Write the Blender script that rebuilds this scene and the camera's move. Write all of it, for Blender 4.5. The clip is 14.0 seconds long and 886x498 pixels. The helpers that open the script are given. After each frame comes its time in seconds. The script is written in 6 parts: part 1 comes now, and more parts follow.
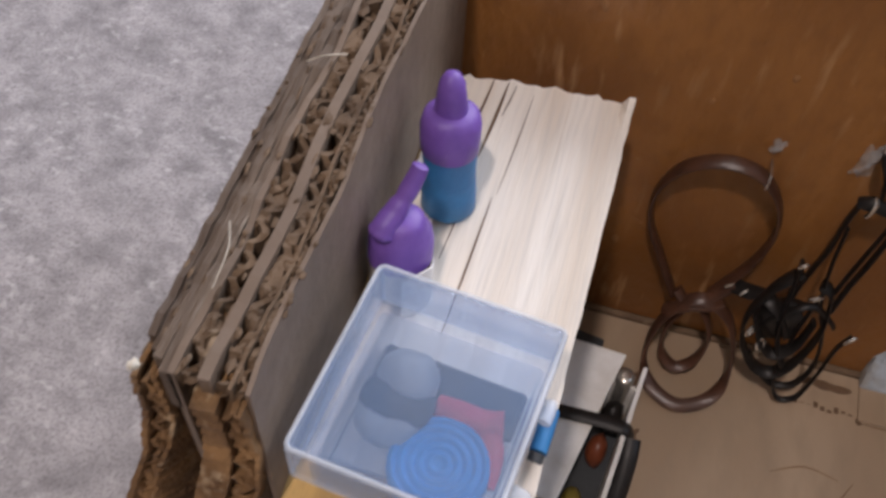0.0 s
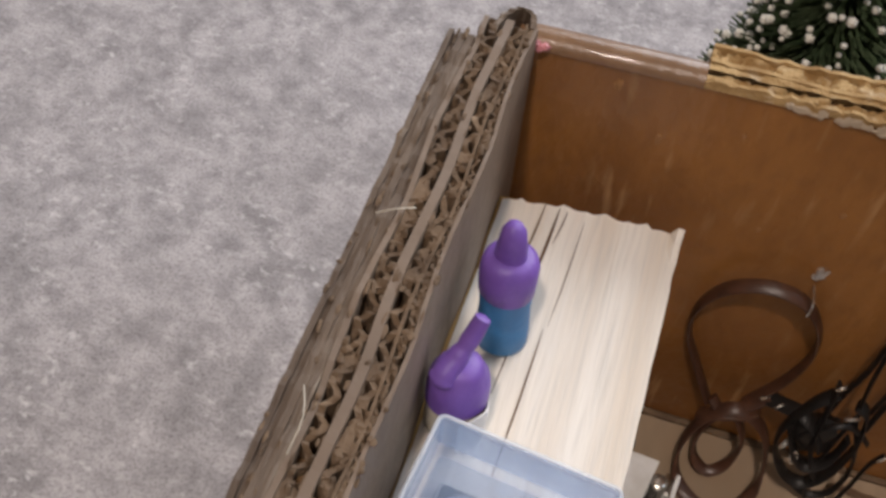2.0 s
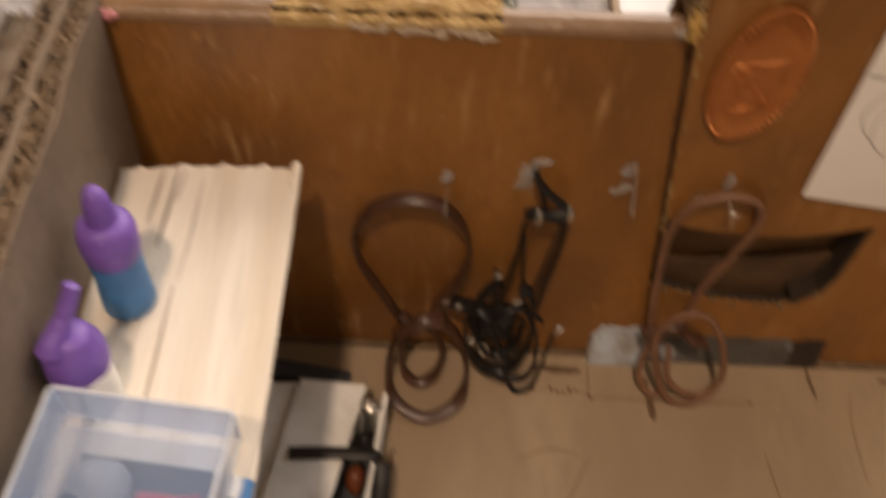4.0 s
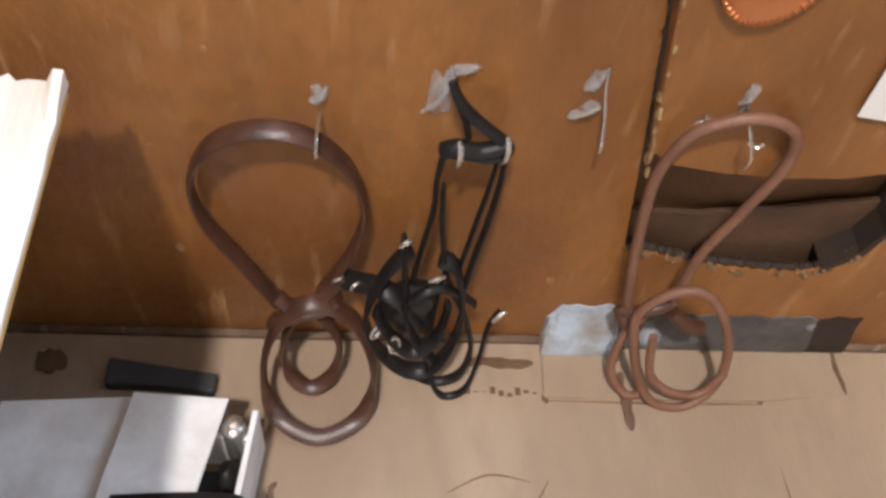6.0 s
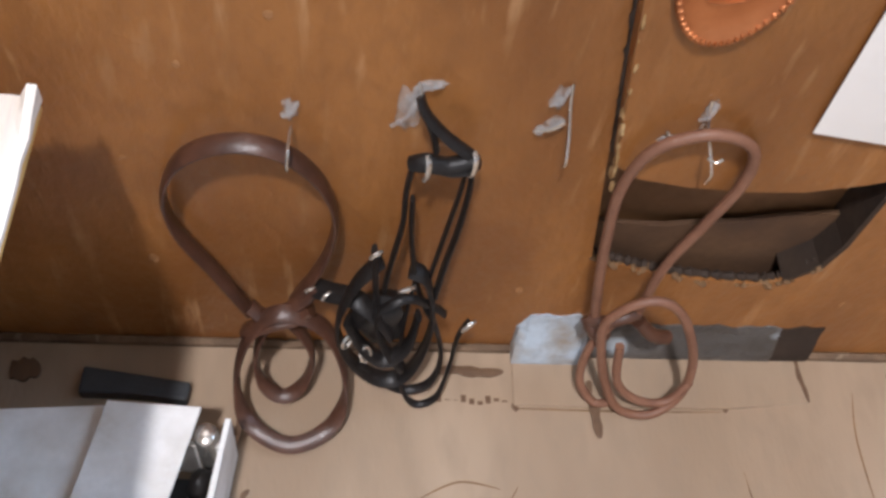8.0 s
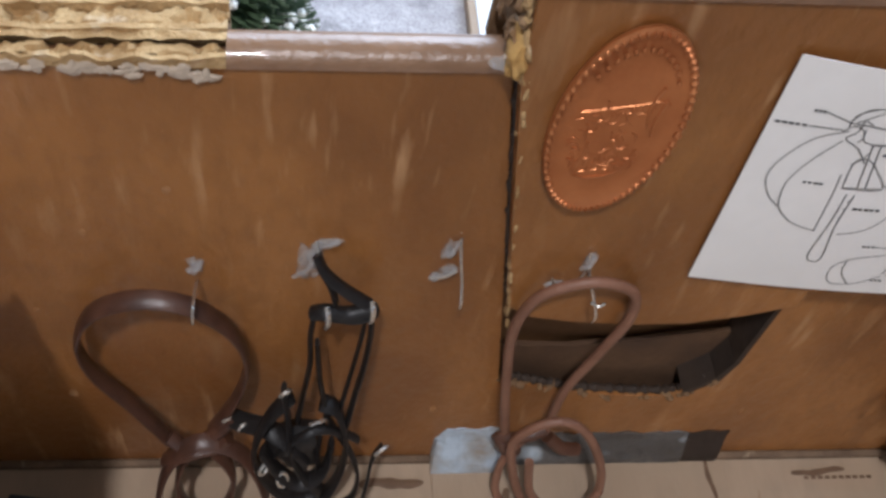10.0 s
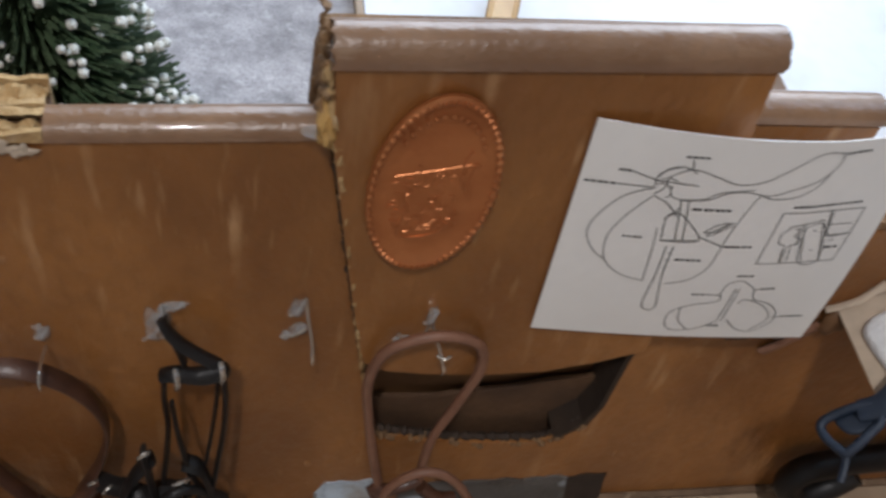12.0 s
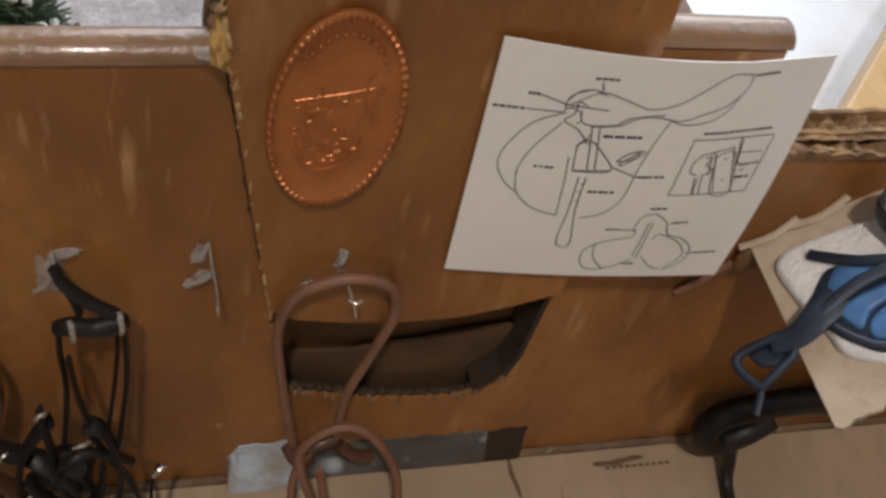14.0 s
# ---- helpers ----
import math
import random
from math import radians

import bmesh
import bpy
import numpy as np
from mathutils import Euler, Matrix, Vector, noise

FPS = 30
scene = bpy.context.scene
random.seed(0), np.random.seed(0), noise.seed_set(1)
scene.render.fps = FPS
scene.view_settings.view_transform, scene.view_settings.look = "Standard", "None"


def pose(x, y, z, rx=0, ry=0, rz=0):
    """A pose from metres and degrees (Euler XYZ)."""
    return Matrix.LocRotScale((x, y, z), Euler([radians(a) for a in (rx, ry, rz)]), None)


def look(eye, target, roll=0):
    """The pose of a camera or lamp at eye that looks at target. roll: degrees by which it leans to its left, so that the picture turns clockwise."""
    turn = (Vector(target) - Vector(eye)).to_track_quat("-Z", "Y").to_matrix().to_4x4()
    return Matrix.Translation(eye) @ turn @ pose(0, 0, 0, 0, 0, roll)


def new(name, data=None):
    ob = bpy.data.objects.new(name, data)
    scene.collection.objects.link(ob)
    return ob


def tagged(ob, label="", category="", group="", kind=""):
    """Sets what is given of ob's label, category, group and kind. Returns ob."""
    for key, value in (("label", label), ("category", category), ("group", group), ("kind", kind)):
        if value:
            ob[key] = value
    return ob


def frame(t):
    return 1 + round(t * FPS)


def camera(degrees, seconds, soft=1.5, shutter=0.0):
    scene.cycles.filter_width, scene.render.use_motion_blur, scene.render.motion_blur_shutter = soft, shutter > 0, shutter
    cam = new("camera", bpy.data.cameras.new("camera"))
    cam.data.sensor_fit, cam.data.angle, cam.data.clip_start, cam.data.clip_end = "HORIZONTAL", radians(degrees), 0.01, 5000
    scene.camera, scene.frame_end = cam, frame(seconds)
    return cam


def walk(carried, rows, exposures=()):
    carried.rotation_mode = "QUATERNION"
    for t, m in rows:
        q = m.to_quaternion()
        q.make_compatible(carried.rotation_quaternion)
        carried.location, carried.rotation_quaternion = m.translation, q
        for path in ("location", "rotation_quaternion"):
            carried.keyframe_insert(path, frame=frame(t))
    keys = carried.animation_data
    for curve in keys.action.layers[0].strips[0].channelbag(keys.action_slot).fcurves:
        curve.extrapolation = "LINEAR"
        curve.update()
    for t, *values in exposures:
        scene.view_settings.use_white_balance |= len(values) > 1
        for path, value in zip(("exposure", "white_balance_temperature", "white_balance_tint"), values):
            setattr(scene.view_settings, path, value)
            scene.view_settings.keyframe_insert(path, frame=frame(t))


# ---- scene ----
cam = camera(49.0, 14.0, soft=3.0, shutter=0.4)
PATH = [
    (0, (0.0340, -0.1603, 0.2432), (0.0215, -0.1042, 0.1615), 4.0),
    (0.5, (0.0323, -0.1711, 0.2466), (0.0187, -0.1149, 0.1651), 3.5),
    (1, (0.0318, -0.1675, 0.2540), (0.0176, -0.1105, 0.1730), 3.9),
    (1.5, (0.0292, -0.1683, 0.2514), (0.0152, -0.1115, 0.1704), 4.0),
    (2, (0.0207, -0.1490, 0.2584), (0.0068, -0.0914, 0.1779), 5.2),
    (2.5, (0.0175, -0.1462, 0.2547), (0.0037, -0.0886, 0.1741), 6.0),
    (3, (0.0214, -0.1419, 0.2631), (0.0075, -0.0844, 0.1825), 6.1),
    (3.5, (0.0344, -0.1419, 0.2725), (0.0266, -0.0824, 0.1924), 6.6),
    (3.9, (0.0573, -0.1525, 0.2660), (0.0591, -0.0909, 0.1872), 7.4),
    (4, (0.0621, -0.1532, 0.2630), (0.0667, -0.0946, 0.1821), 6.6),
    (4.2, (0.0755, -0.1530, 0.2638), (0.0819, -0.0982, 0.1804), 7.7),
    (6.3, (0.0809, -0.1017, 0.1937), (0.0893, -0.0477, 0.1099), 9.2),
    (6.5, (0.0798, -0.1032, 0.1930), (0.0883, -0.0490, 0.1094), 9.5),
    (7, (0.0811, -0.1063, 0.1985), (0.0900, -0.0520, 0.1149), 9.6),
    (7.5, (0.0844, -0.1055, 0.1992), (0.0938, -0.0512, 0.1157), 10.0),
    (8, (0.0826, -0.1057, 0.2031), (0.0927, -0.0511, 0.1198), 10.7),
    (8.5, (0.0830, -0.1036, 0.2141), (0.0941, -0.0488, 0.1312), 11.4),
    (9, (0.0882, -0.0989, 0.2212), (0.1001, -0.0425, 0.1395), 11.5),
    (9.2, (0.0894, -0.0954, 0.2201), (0.1018, -0.0393, 0.1383), 11.9),
    (11.3, (0.0946, -0.0994, 0.2255), (0.1103, -0.0378, 0.1482), 10.7),
    (11.5, (0.0956, -0.0966, 0.2237), (0.1121, -0.0360, 0.1459), 11.5),
    (12, (0.1100, -0.0988, 0.2294), (0.1285, -0.0379, 0.1522), 12.9),
    (12.5, (0.1155, -0.1032, 0.2313), (0.1363, -0.0430, 0.1542), 13.7),
    (13, (0.1172, -0.1034, 0.2309), (0.1406, -0.0433, 0.1545), 14.9),
    (13.5, (0.1181, -0.1081, 0.2269), (0.1435, -0.0489, 0.1505), 15.8),
    (14, (0.1132, -0.1029, 0.2204), (0.1393, -0.0440, 0.1439), 16.9),
]
walk(cam, [(t, look(eye, target, roll)) for t, eye, target, roll in PATH],
     exposures=[(0, -0.68, 6800, 20), (0.5, -0.62, 7200, 20), (2.5, -0.64, 7200, 16), (3.5, -0.54, 7600, 16), (4.0, -0.58, 9900, 23), (4.2, -0.42, 9900, 23), (6.3, 0.68, 6000, 13), (8.5, 0.62, 5850, 13),
                (9.2, 0.38, 5700, 12), (11.3, -0.40, 6000, 10), (12.5, -0.52, 6200, 10), (14, -0.52, 6900, 12)])

# ---- light: a warm ceiling lamp, daylight from the window and an added side fill ----
world = bpy.data.worlds.new("world")
scene.world = world
world.use_nodes = True
wn = world.node_tree.nodes
sky = wn.new("ShaderNodeTexSky")
sky.sky_type, sky.sun_disc = "NISHITA", False
sky.sun_elevation, sky.sun_rotation = radians(30), radians(40)
wn["Background"].inputs["Strength"].default_value = 0.1
world.node_tree.links.new(sky.outputs[0], wn["Background"].inputs["Color"])

LAMP = (-0.09, -0.62, 1.42)
bulb = bpy.data.lights.new("bulb", "POINT")
bulb.energy, bulb.color, bulb.shadow_soft_size = 54, (1.0, 0.94, 0.89), 0.04
lamp_light = new("bulb_light", bulb)
lamp_light.location = LAMP

win = bpy.data.lights.new("window_daylight", "AREA")
win.shape, win.size, win.size_y = "RECTANGLE", 1.5, 1.2
win.energy, win.color = 58, (0.80, 0.90, 1.0)
win_light = new("window_daylight", win)
win_light.matrix_world = look((0.55, 1.46, 1.15), (0.1, 0.0, 0.0))

# Cool fill from an unseen side window, added to lift the shelf's shadow.
side = bpy.data.lights.new("unseen_side_fill", "AREA")
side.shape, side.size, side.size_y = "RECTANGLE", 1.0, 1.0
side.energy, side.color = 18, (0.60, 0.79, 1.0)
side_light = new("unseen_side_fill", side)
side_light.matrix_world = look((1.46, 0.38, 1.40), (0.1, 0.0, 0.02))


# ---- materials ----
def mat(name, color, rough=0.6, metal=0.0, color2=None, scale=60.0, stretch=(1, 1, 1), streak=None, streak_scale=(200, 200, 20),
        streak_at=0.62, bump=0.0, bump_scale=400.0, fine=0.12, spec=0.5, transmission=0.0, alpha_mix=0.0, coat=0.0, speck=None, speck_scale=300, ranges=(0.35, 0.65), patch=55.0):
    """Two tones by coarse noise, a finer grain over it, optional streaks or specks of a third colour, and a relief."""
    m = bpy.data.materials.new(name)
    m.use_nodes = True
    nt = m.node_tree
    n, ln = nt.nodes, nt.links
    b = n["Principled BSDF"]
    b.inputs["Roughness"].default_value, b.inputs["Metallic"].default_value = rough, metal
    b.inputs["Specular IOR Level"].default_value = spec
    b.inputs["Transmission Weight"].default_value = transmission
    b.inputs["Coat Weight"].default_value = coat
    co = n.new("ShaderNodeTexCoord")
    geo = n.new("ShaderNodeNewGeometry")

    def mapped(s):
        mp = n.new("ShaderNodeMapping")
        mp.inputs["Scale"].default_value = s
        ln.new(geo.outputs["Position"], mp.inputs["Vector"])
        return mp.outputs[0]

    def noisy(vec, sc, detail=4.0):
        t = n.new("ShaderNodeTexNoise")
        t.inputs["Scale"].default_value, t.inputs["Detail"].default_value = sc, detail
        ln.new(vec, t.inputs["Vector"])
        return t.outputs["Fac"]

    def ramp(fac, a, z):
        r = n.new("ShaderNodeMapRange")
        r.inputs["From Min"].default_value, r.inputs["From Max"].default_value = a, z
        ln.new(fac, r.inputs["Value"])
        return r.outputs[0]

    def mix(fac, a, c):
        x = n.new("ShaderNodeMix")
        x.data_type = "RGBA"
        if isinstance(fac, float):
            x.inputs[0].default_value = fac
        else:
            ln.new(fac, x.inputs[0])
        for k, v in ((6, a), (7, c)):
            if isinstance(v, tuple):
                x.inputs[k].default_value = (*v, 1)
            else:
                ln.new(v, x.inputs[k])
        return x.outputs[2]

    c2 = color2 or tuple(v * 0.78 for v in color)
    out = mix(ramp(noisy(mapped(stretch), scale), *ranges), color, c2)
    dark = tuple(v * (1 - 2.5 * fine) for v in color)
    grain = noisy(mapped(stretch), scale * 9, 2.0)
    gm = n.new("ShaderNodeMath")
    gm.operation, gm.inputs[1].default_value = "MULTIPLY", 0.6
    ln.new(ramp(grain, 0.45, 0.8), gm.inputs[0])
    out = mix(gm.outputs[0], out, dark)
    if streak:
        sm = n.new("ShaderNodeMath")
        sm.operation = "MULTIPLY"
        ln.new(ramp(noisy(mapped(streak_scale), 1.0, 3.0), streak_at, streak_at + 0.2), sm.inputs[0])
        ln.new(ramp(noisy(mapped((1, 1, 1)), patch, 2.0), 0.40, 0.62), sm.inputs[1])
        out = mix(sm.outputs[0], out, streak)
    if speck:
        out = mix(ramp(noisy(mapped((1, 1, 1)), speck_scale, 1.0), 0.62, 0.72), out, speck)
    ln.new(out, b.inputs["Base Color"])
    rr = n.new("ShaderNodeMapRange")
    rr.inputs["To Min"].default_value, rr.inputs["To Max"].default_value = max(rough - 0.1, 0.02), min(rough + 0.12, 1)
    ln.new(grain, rr.inputs["Value"])
    ln.new(rr.outputs[0], b.inputs["Roughness"])
    if bump:
        bp = n.new("ShaderNodeBump")
        bp.inputs["Strength"].default_value, bp.inputs["Distance"].default_value = bump, 0.0006
        ln.new(noisy(mapped(stretch), bump_scale, 3.0), bp.inputs["Height"])
        ln.new(bp.outputs[0], b.inputs["Normal"])
    if alpha_mix:
        tr = n.new("ShaderNodeBsdfTransparent")
        tr.inputs[0].default_value = (0.93, 0.95, 0.98, 1)
        mx = n.new("ShaderNodeMixShader")
        mx.inputs[0].default_value = alpha_mix
        ln.new(tr.outputs[0], mx.inputs[1])
        ln.new(b.outputs[0], mx.inputs[2])
        ln.new(mx.outputs[0], n["Material Output"].inputs["Surface"])
    return m


PAINT = mat("brown_paint_on_card", (0.320, 0.132, 0.034), 0.34, color2=(0.200, 0.076, 0.019), scale=30, stretch=(1, 1, 0.5),
            streak=(0.52, 0.30, 0.14), streak_scale=(260, 260, 40), streak_at=0.575, bump=0.6, bump_scale=450, fine=0.14, ranges=(0.38, 0.62), patch=24)
PAINT_TOP = mat("brown_paint_worn", (0.25, 0.14, 0.075), 0.34, coat=0.2, color2=(0.17, 0.085, 0.04), scale=60, streak=(0.45, 0.34, 0.24),
                streak_scale=(60, 250, 250), streak_at=0.63, bump=0.4, bump_scale=600)
# Wall brown darkened to hold the shade of the recess.
PAINT_SHADED = mat("brown_paint_in_recess_shade", (0.15, 0.07, 0.025), 0.6, scale=40, bump=0.3, streak=(0.25, 0.13, 0.06), streak_scale=(150, 150, 30))
TAUPE = mat("taupe_card_lining", (0.22, 0.157, 0.112), 0.6, color2=(0.165, 0.114, 0.080), scale=30, bump=0.2, bump_scale=900)
KRAFT = mat("raw_kraft_card", (0.40, 0.295, 0.20), 0.62, color2=(0.30, 0.21, 0.135), scale=22, stretch=(1, 0.35, 1), bump=0.25,
            bump_scale=900, streak=(0.30, 0.19, 0.10), streak_scale=(120, 60, 120), streak_at=0.68)
KRAFT_EDGE = mat("torn_card_edge", (0.185, 0.118, 0.070), 0.85, color2=(0.095, 0.058, 0.034), scale=150, bump=0.7, bump_scale=1200,
                 streak=(0.48, 0.36, 0.24), streak_scale=(300, 200, 300), streak_at=0.6)
KRAFT_OUT = mat("crushed_outer_card", (0.16, 0.112, 0.078), 0.7, color2=(0.085, 0.055, 0.037), scale=90, stretch=(4, 0.4, 1), bump=0.7,
                bump_scale=700, streak=(0.42, 0.35, 0.28), streak_scale=(700, 30, 200), streak_at=0.6)
GOLD_EDGE = mat("golden_torn_card", (0.50, 0.33, 0.15), 0.85, color2=(0.33, 0.19, 0.07), scale=160, bump=0.8, bump_scale=1200,
                streak=(0.66, 0.54, 0.38), streak_scale=(200, 300, 300), streak_at=0.58)
BALSA = mat("pale_balsa_wood", (0.83, 0.765, 0.68), 0.48, color2=(0.73, 0.63, 0.52), scale=16, stretch=(7, 0.35, 7), bump=0.3,
            bump_scale=500, streak=(0.50, 0.36, 0.22), streak_scale=(620, 14, 400), streak_at=0.68, ranges=(0.4, 0.62))
BALSA_END = mat("yellow_wood_end", (0.62, 0.37, 0.12), 0.6, scale=90, stretch=(3, 0.4, 3), bump=0.3, streak=(0.38, 0.19, 0.05), streak_scale=(300, 40, 300))
PINE = mat("honey_pine", (0.55, 0.33, 0.12), 0.45, color2=(0.45, 0.25, 0.08), scale=20, stretch=(4, 0.4, 4), bump=0.15, streak=(0.34, 0.17, 0.05), streak_scale=(260, 20, 260))
# Blue in the clear plastics, strongest in the lid, stands for reflected sky.
CLEAR = mat("clear_plastic", (0.62, 0.76, 0.92), 0.16, fine=0.02, color2=(0.74, 0.80, 0.88), alpha_mix=0.12, coat=0.6, bump=0.05, bump_scale=150)
CLEAR_WALL = mat("milky_plastic_wall", (0.74, 0.81, 0.92), 0.12, fine=0.02, color2=(0.68, 0.75, 0.84), alpha_mix=0.27, coat=0.6, bump=0.05, bump_scale=150)
CLEAR_LID = mat("sky_tinted_plastic_lid", (0.36, 0.54, 0.86), 0.08, fine=0.02, color2=(0.50, 0.62, 0.84), alpha_mix=0.16, coat=0.6, bump=0.08, bump_scale=150)
# Whiter plastic that gives rim and corner tubes their edge highlights.
CLEAR_EDGE = mat("clear_plastic_edge", (0.86, 0.90, 0.95), 0.2, fine=0.02, alpha_mix=0.45, coat=0.6)
PURPLE = mat("purple_clay", (0.205, 0.100, 0.43), 0.46, color2=(0.16, 0.075, 0.36), scale=200, bump=0.3, bump_scale=500, fine=0.04)
BLUE = mat("blue_clay", (0.025, 0.21, 0.47), 0.5, color2=(0.02, 0.16, 0.38), scale=200, bump=0.3, bump_scale=500, fine=0.04)
CREAM = mat("cream_paper", (0.72, 0.66, 0.55), 0.7, scale=120, bump=0.2)
SKYBLUE = mat("sky_blue_clay", (0.012, 0.25, 0.62), 0.5, scale=150, bump=0.2, fine=0.04)
GREY_CLAY = mat("grey_clay", (0.30, 0.33, 0.36), 0.6, scale=150, bump=0.3)
CHARCOAL = mat("charcoal_clay", (0.05, 0.055, 0.06), 0.6, scale=150, bump=0.3)
RED = mat("red_foam", (0.55, 0.06, 0.07), 0.6, scale=150, bump=0.3)
LEATHER = mat("dark_brown_leather", (0.092, 0.040, 0.024), 0.33, color2=(0.050, 0.023, 0.015), scale=150, bump=0.15, bump_scale=2200, fine=0.06)
ROPE = mat("rose_brown_cord", (0.25, 0.120, 0.072), 0.5, color2=(0.18, 0.082, 0.048), scale=150, bump=0.3, bump_scale=1500, fine=0.06)
BLACK = mat("black_leather", (0.011, 0.0095, 0.009), 0.42, color2=(0.018, 0.015, 0.014), scale=200, spec=0.35, bump=0.2, bump_scale=1500)
STEEL = mat("bright_wire", (0.72, 0.68, 0.62), 0.22, 0.85, scale=200, fine=0.03)
GLUE = mat("clear_glue", (0.78, 0.72, 0.66), 0.06, scale=300, alpha_mix=0.25, bump=0.6, bump_scale=700, coat=0.8)
COPPER = mat("pressed_copper", (0.53, 0.20, 0.070), 0.33, 0.6, color2=(0.42, 0.145, 0.048), scale=120, bump=0.2, bump_scale=900, fine=0.05)
PAPER = mat("white_paper", (0.88, 0.85, 0.81), 0.7, color2=(0.83, 0.80, 0.76), scale=40, fine=0.02, bump=0.1)
CARD_WHITE = mat("white_card", (0.83, 0.82, 0.80), 0.6, color2=(0.60, 0.57, 0.52), scale=90, fine=0.05, bump=0.15)
INK = mat("printed_ink", (0.035, 0.033, 0.032), 0.8, scale=200)
INK_SOFT = mat("pale_ink", (0.16, 0.155, 0.15), 0.8, scale=200)
CARPET = mat("grey_carpet", (0.45, 0.42, 0.425), 0.95, color2=(0.27, 0.253, 0.257), scale=110, fine=0.30, bump=0.9, bump_scale=420, spec=0.1, ranges=(0.36, 0.68), streak=(0.56, 0.53, 0.53), streak_scale=(260, 330, 260), streak_at=0.54, patch=60)
ROLL_TAIL = mat("dull_grey_torn_paper", (0.12, 0.113, 0.107), 0.5, color2=(0.06, 0.052, 0.045), scale=70, bump=0.9, bump_scale=500, speck=(0.38, 0.42, 0.45), speck_scale=90)
SILVER_ROLL = mat("grey_blue_torn_paper", (0.46, 0.53, 0.60), 0.5, color2=(0.30, 0.26, 0.215), scale=75, bump=0.9, bump_scale=500, ranges=(0.42, 0.58))
GREEN = mat("dark_green_bristle", (0.045, 0.080, 0.035), 0.6, color2=(0.085, 0.115, 0.060), scale=120)
SNOW = mat("white_flock", (0.80, 0.79, 0.72), 0.8, scale=200, fine=0.03)
# The grey-brown blotches stand for reflections in the gloss.
WHITE_BOARD = mat("white_board_blotched_reflections", (0.66, 0.68, 0.73), 0.35, color2=(0.50, 0.48, 0.47), scale=16, fine=0.03, ranges=(0.48, 0.72))
FLEECE = mat("white_fleece", (0.90, 0.90, 0.90), 0.9, color2=(0.82, 0.82, 0.83), scale=250, bump=1.0, bump_scale=900)
NAVY = mat("navy_vinyl", (0.011, 0.019, 0.036), 0.5, color2=(0.018, 0.030, 0.055), scale=200, bump=0.2)
DENIM = mat("mid_blue_vinyl", (0.07, 0.21, 0.45), 0.42, color2=(0.04, 0.11, 0.26), scale=120, bump=0.25)
STAIN = mat("brown_paint_mark", (0.15, 0.085, 0.045), 0.7, scale=300, bump=0.3)
KRAFT_PALE = mat("pale_rack_card", (0.56, 0.45, 0.34), 0.7, color2=(0.46, 0.36, 0.26), scale=40, bump=0.3, bump_scale=900)
# Torn card; on the wall's cut end its orange stands for lamplight.
ORANGE_CARD = mat("orange_torn_card", (0.31, 0.170, 0.072), 0.85, color2=(0.12, 0.062, 0.028), scale=110, stretch=(1.5, 1.5, 0.6), bump=0.9, bump_scale=900, streak=(0.60, 0.46, 0.30), streak_scale=(300, 300, 90), streak_at=0.6)
RUST = mat("rusty_card_edge", (0.25, 0.14, 0.06), 0.85, color2=(0.12, 0.065, 0.03), scale=120, bump=0.9, bump_scale=1000, streak=(0.42, 0.29, 0.17), streak_scale=(300, 300, 120), streak_at=0.62)
# Near-black for cut edges, also standing for the shade in slot and sill.
HOLE = mat("black_brown_cuts_and_slot_shade", (0.042, 0.024, 0.013), 0.8, color2=(0.022, 0.013, 0.008), scale=60, bump=0.3)
# Flap brown kept dark: the panel's shade is put into its colour.
FLAP = mat("shaded_brown_flap", (0.115, 0.058, 0.025), 0.8, color2=(0.055, 0.027, 0.013), scale=60, bump=0.3)
FLECK = mat("scuffed_ochre_paint", (0.40, 0.195, 0.075), 0.6, color2=(0.30, 0.14, 0.05), scale=200, bump=0.3)
PINK = mat("pink_glue", (0.75, 0.30, 0.33), 0.3, scale=300)
WALLPAINT = mat("room_wall_paint", (0.30, 0.285, 0.265), 0.85, scale=3, fine=0.02)
YELLOW = mat("yellow_plastic", (0.22, 0.17, 0.035), 0.4, scale=200)
ORANGE = mat("orange_plastic", (0.20, 0.05, 0.02), 0.4, scale=200)
SHADE = mat("lamp_glass", (0.9, 0.87, 0.8), 0.4, scale=20)


# ---- mesh builders ----
def mesh_ob(name, bm, material, parent=None, label="", smooth=False):
    bmesh.ops.recalc_face_normals(bm, faces=bm.faces)
    me = bpy.data.meshes.new(name)
    bm.to_mesh(me)
    bm.free()
    if smooth:
        me.shade_smooth()
        me.set_sharp_from_angle(angle=radians(50))
    for m in material if isinstance(material, (list, tuple)) else [material]:
        me.materials.append(m)
    ob = new(name, me)
    ob.parent = parent
    if label:
        tagged(ob, label)
    return ob


def part(name, bm, material, parent, label="", smooth=False):
    return mesh_ob(name, bm, material, parent, label, smooth)


def empty(name, label, category, group="", kind=""):
    ob = new(name)
    ob.empty_display_size = 0.01
    return tagged(ob, label, category, group, kind)


def box(bm, lo, hi, bevel=0.0, m=None):
    g = bmesh.new()
    bmesh.ops.create_cube(g, size=1.0)
    c = [(a + b) / 2 for a, b in zip(lo, hi)]
    d = [b - a for a, b in zip(lo, hi)]
    bmesh.ops.transform(g, matrix=Matrix.Translation(c) @ Matrix.Diagonal((*d, 1)), verts=g.verts)
    if bevel:
        bmesh.ops.bevel(g, geom=g.edges[:], offset=bevel, segments=2, affect="EDGES", profile=0.5)
    if m is not None:
        bmesh.ops.transform(g, matrix=m, verts=g.verts)
    join(bm, g)
    return bm


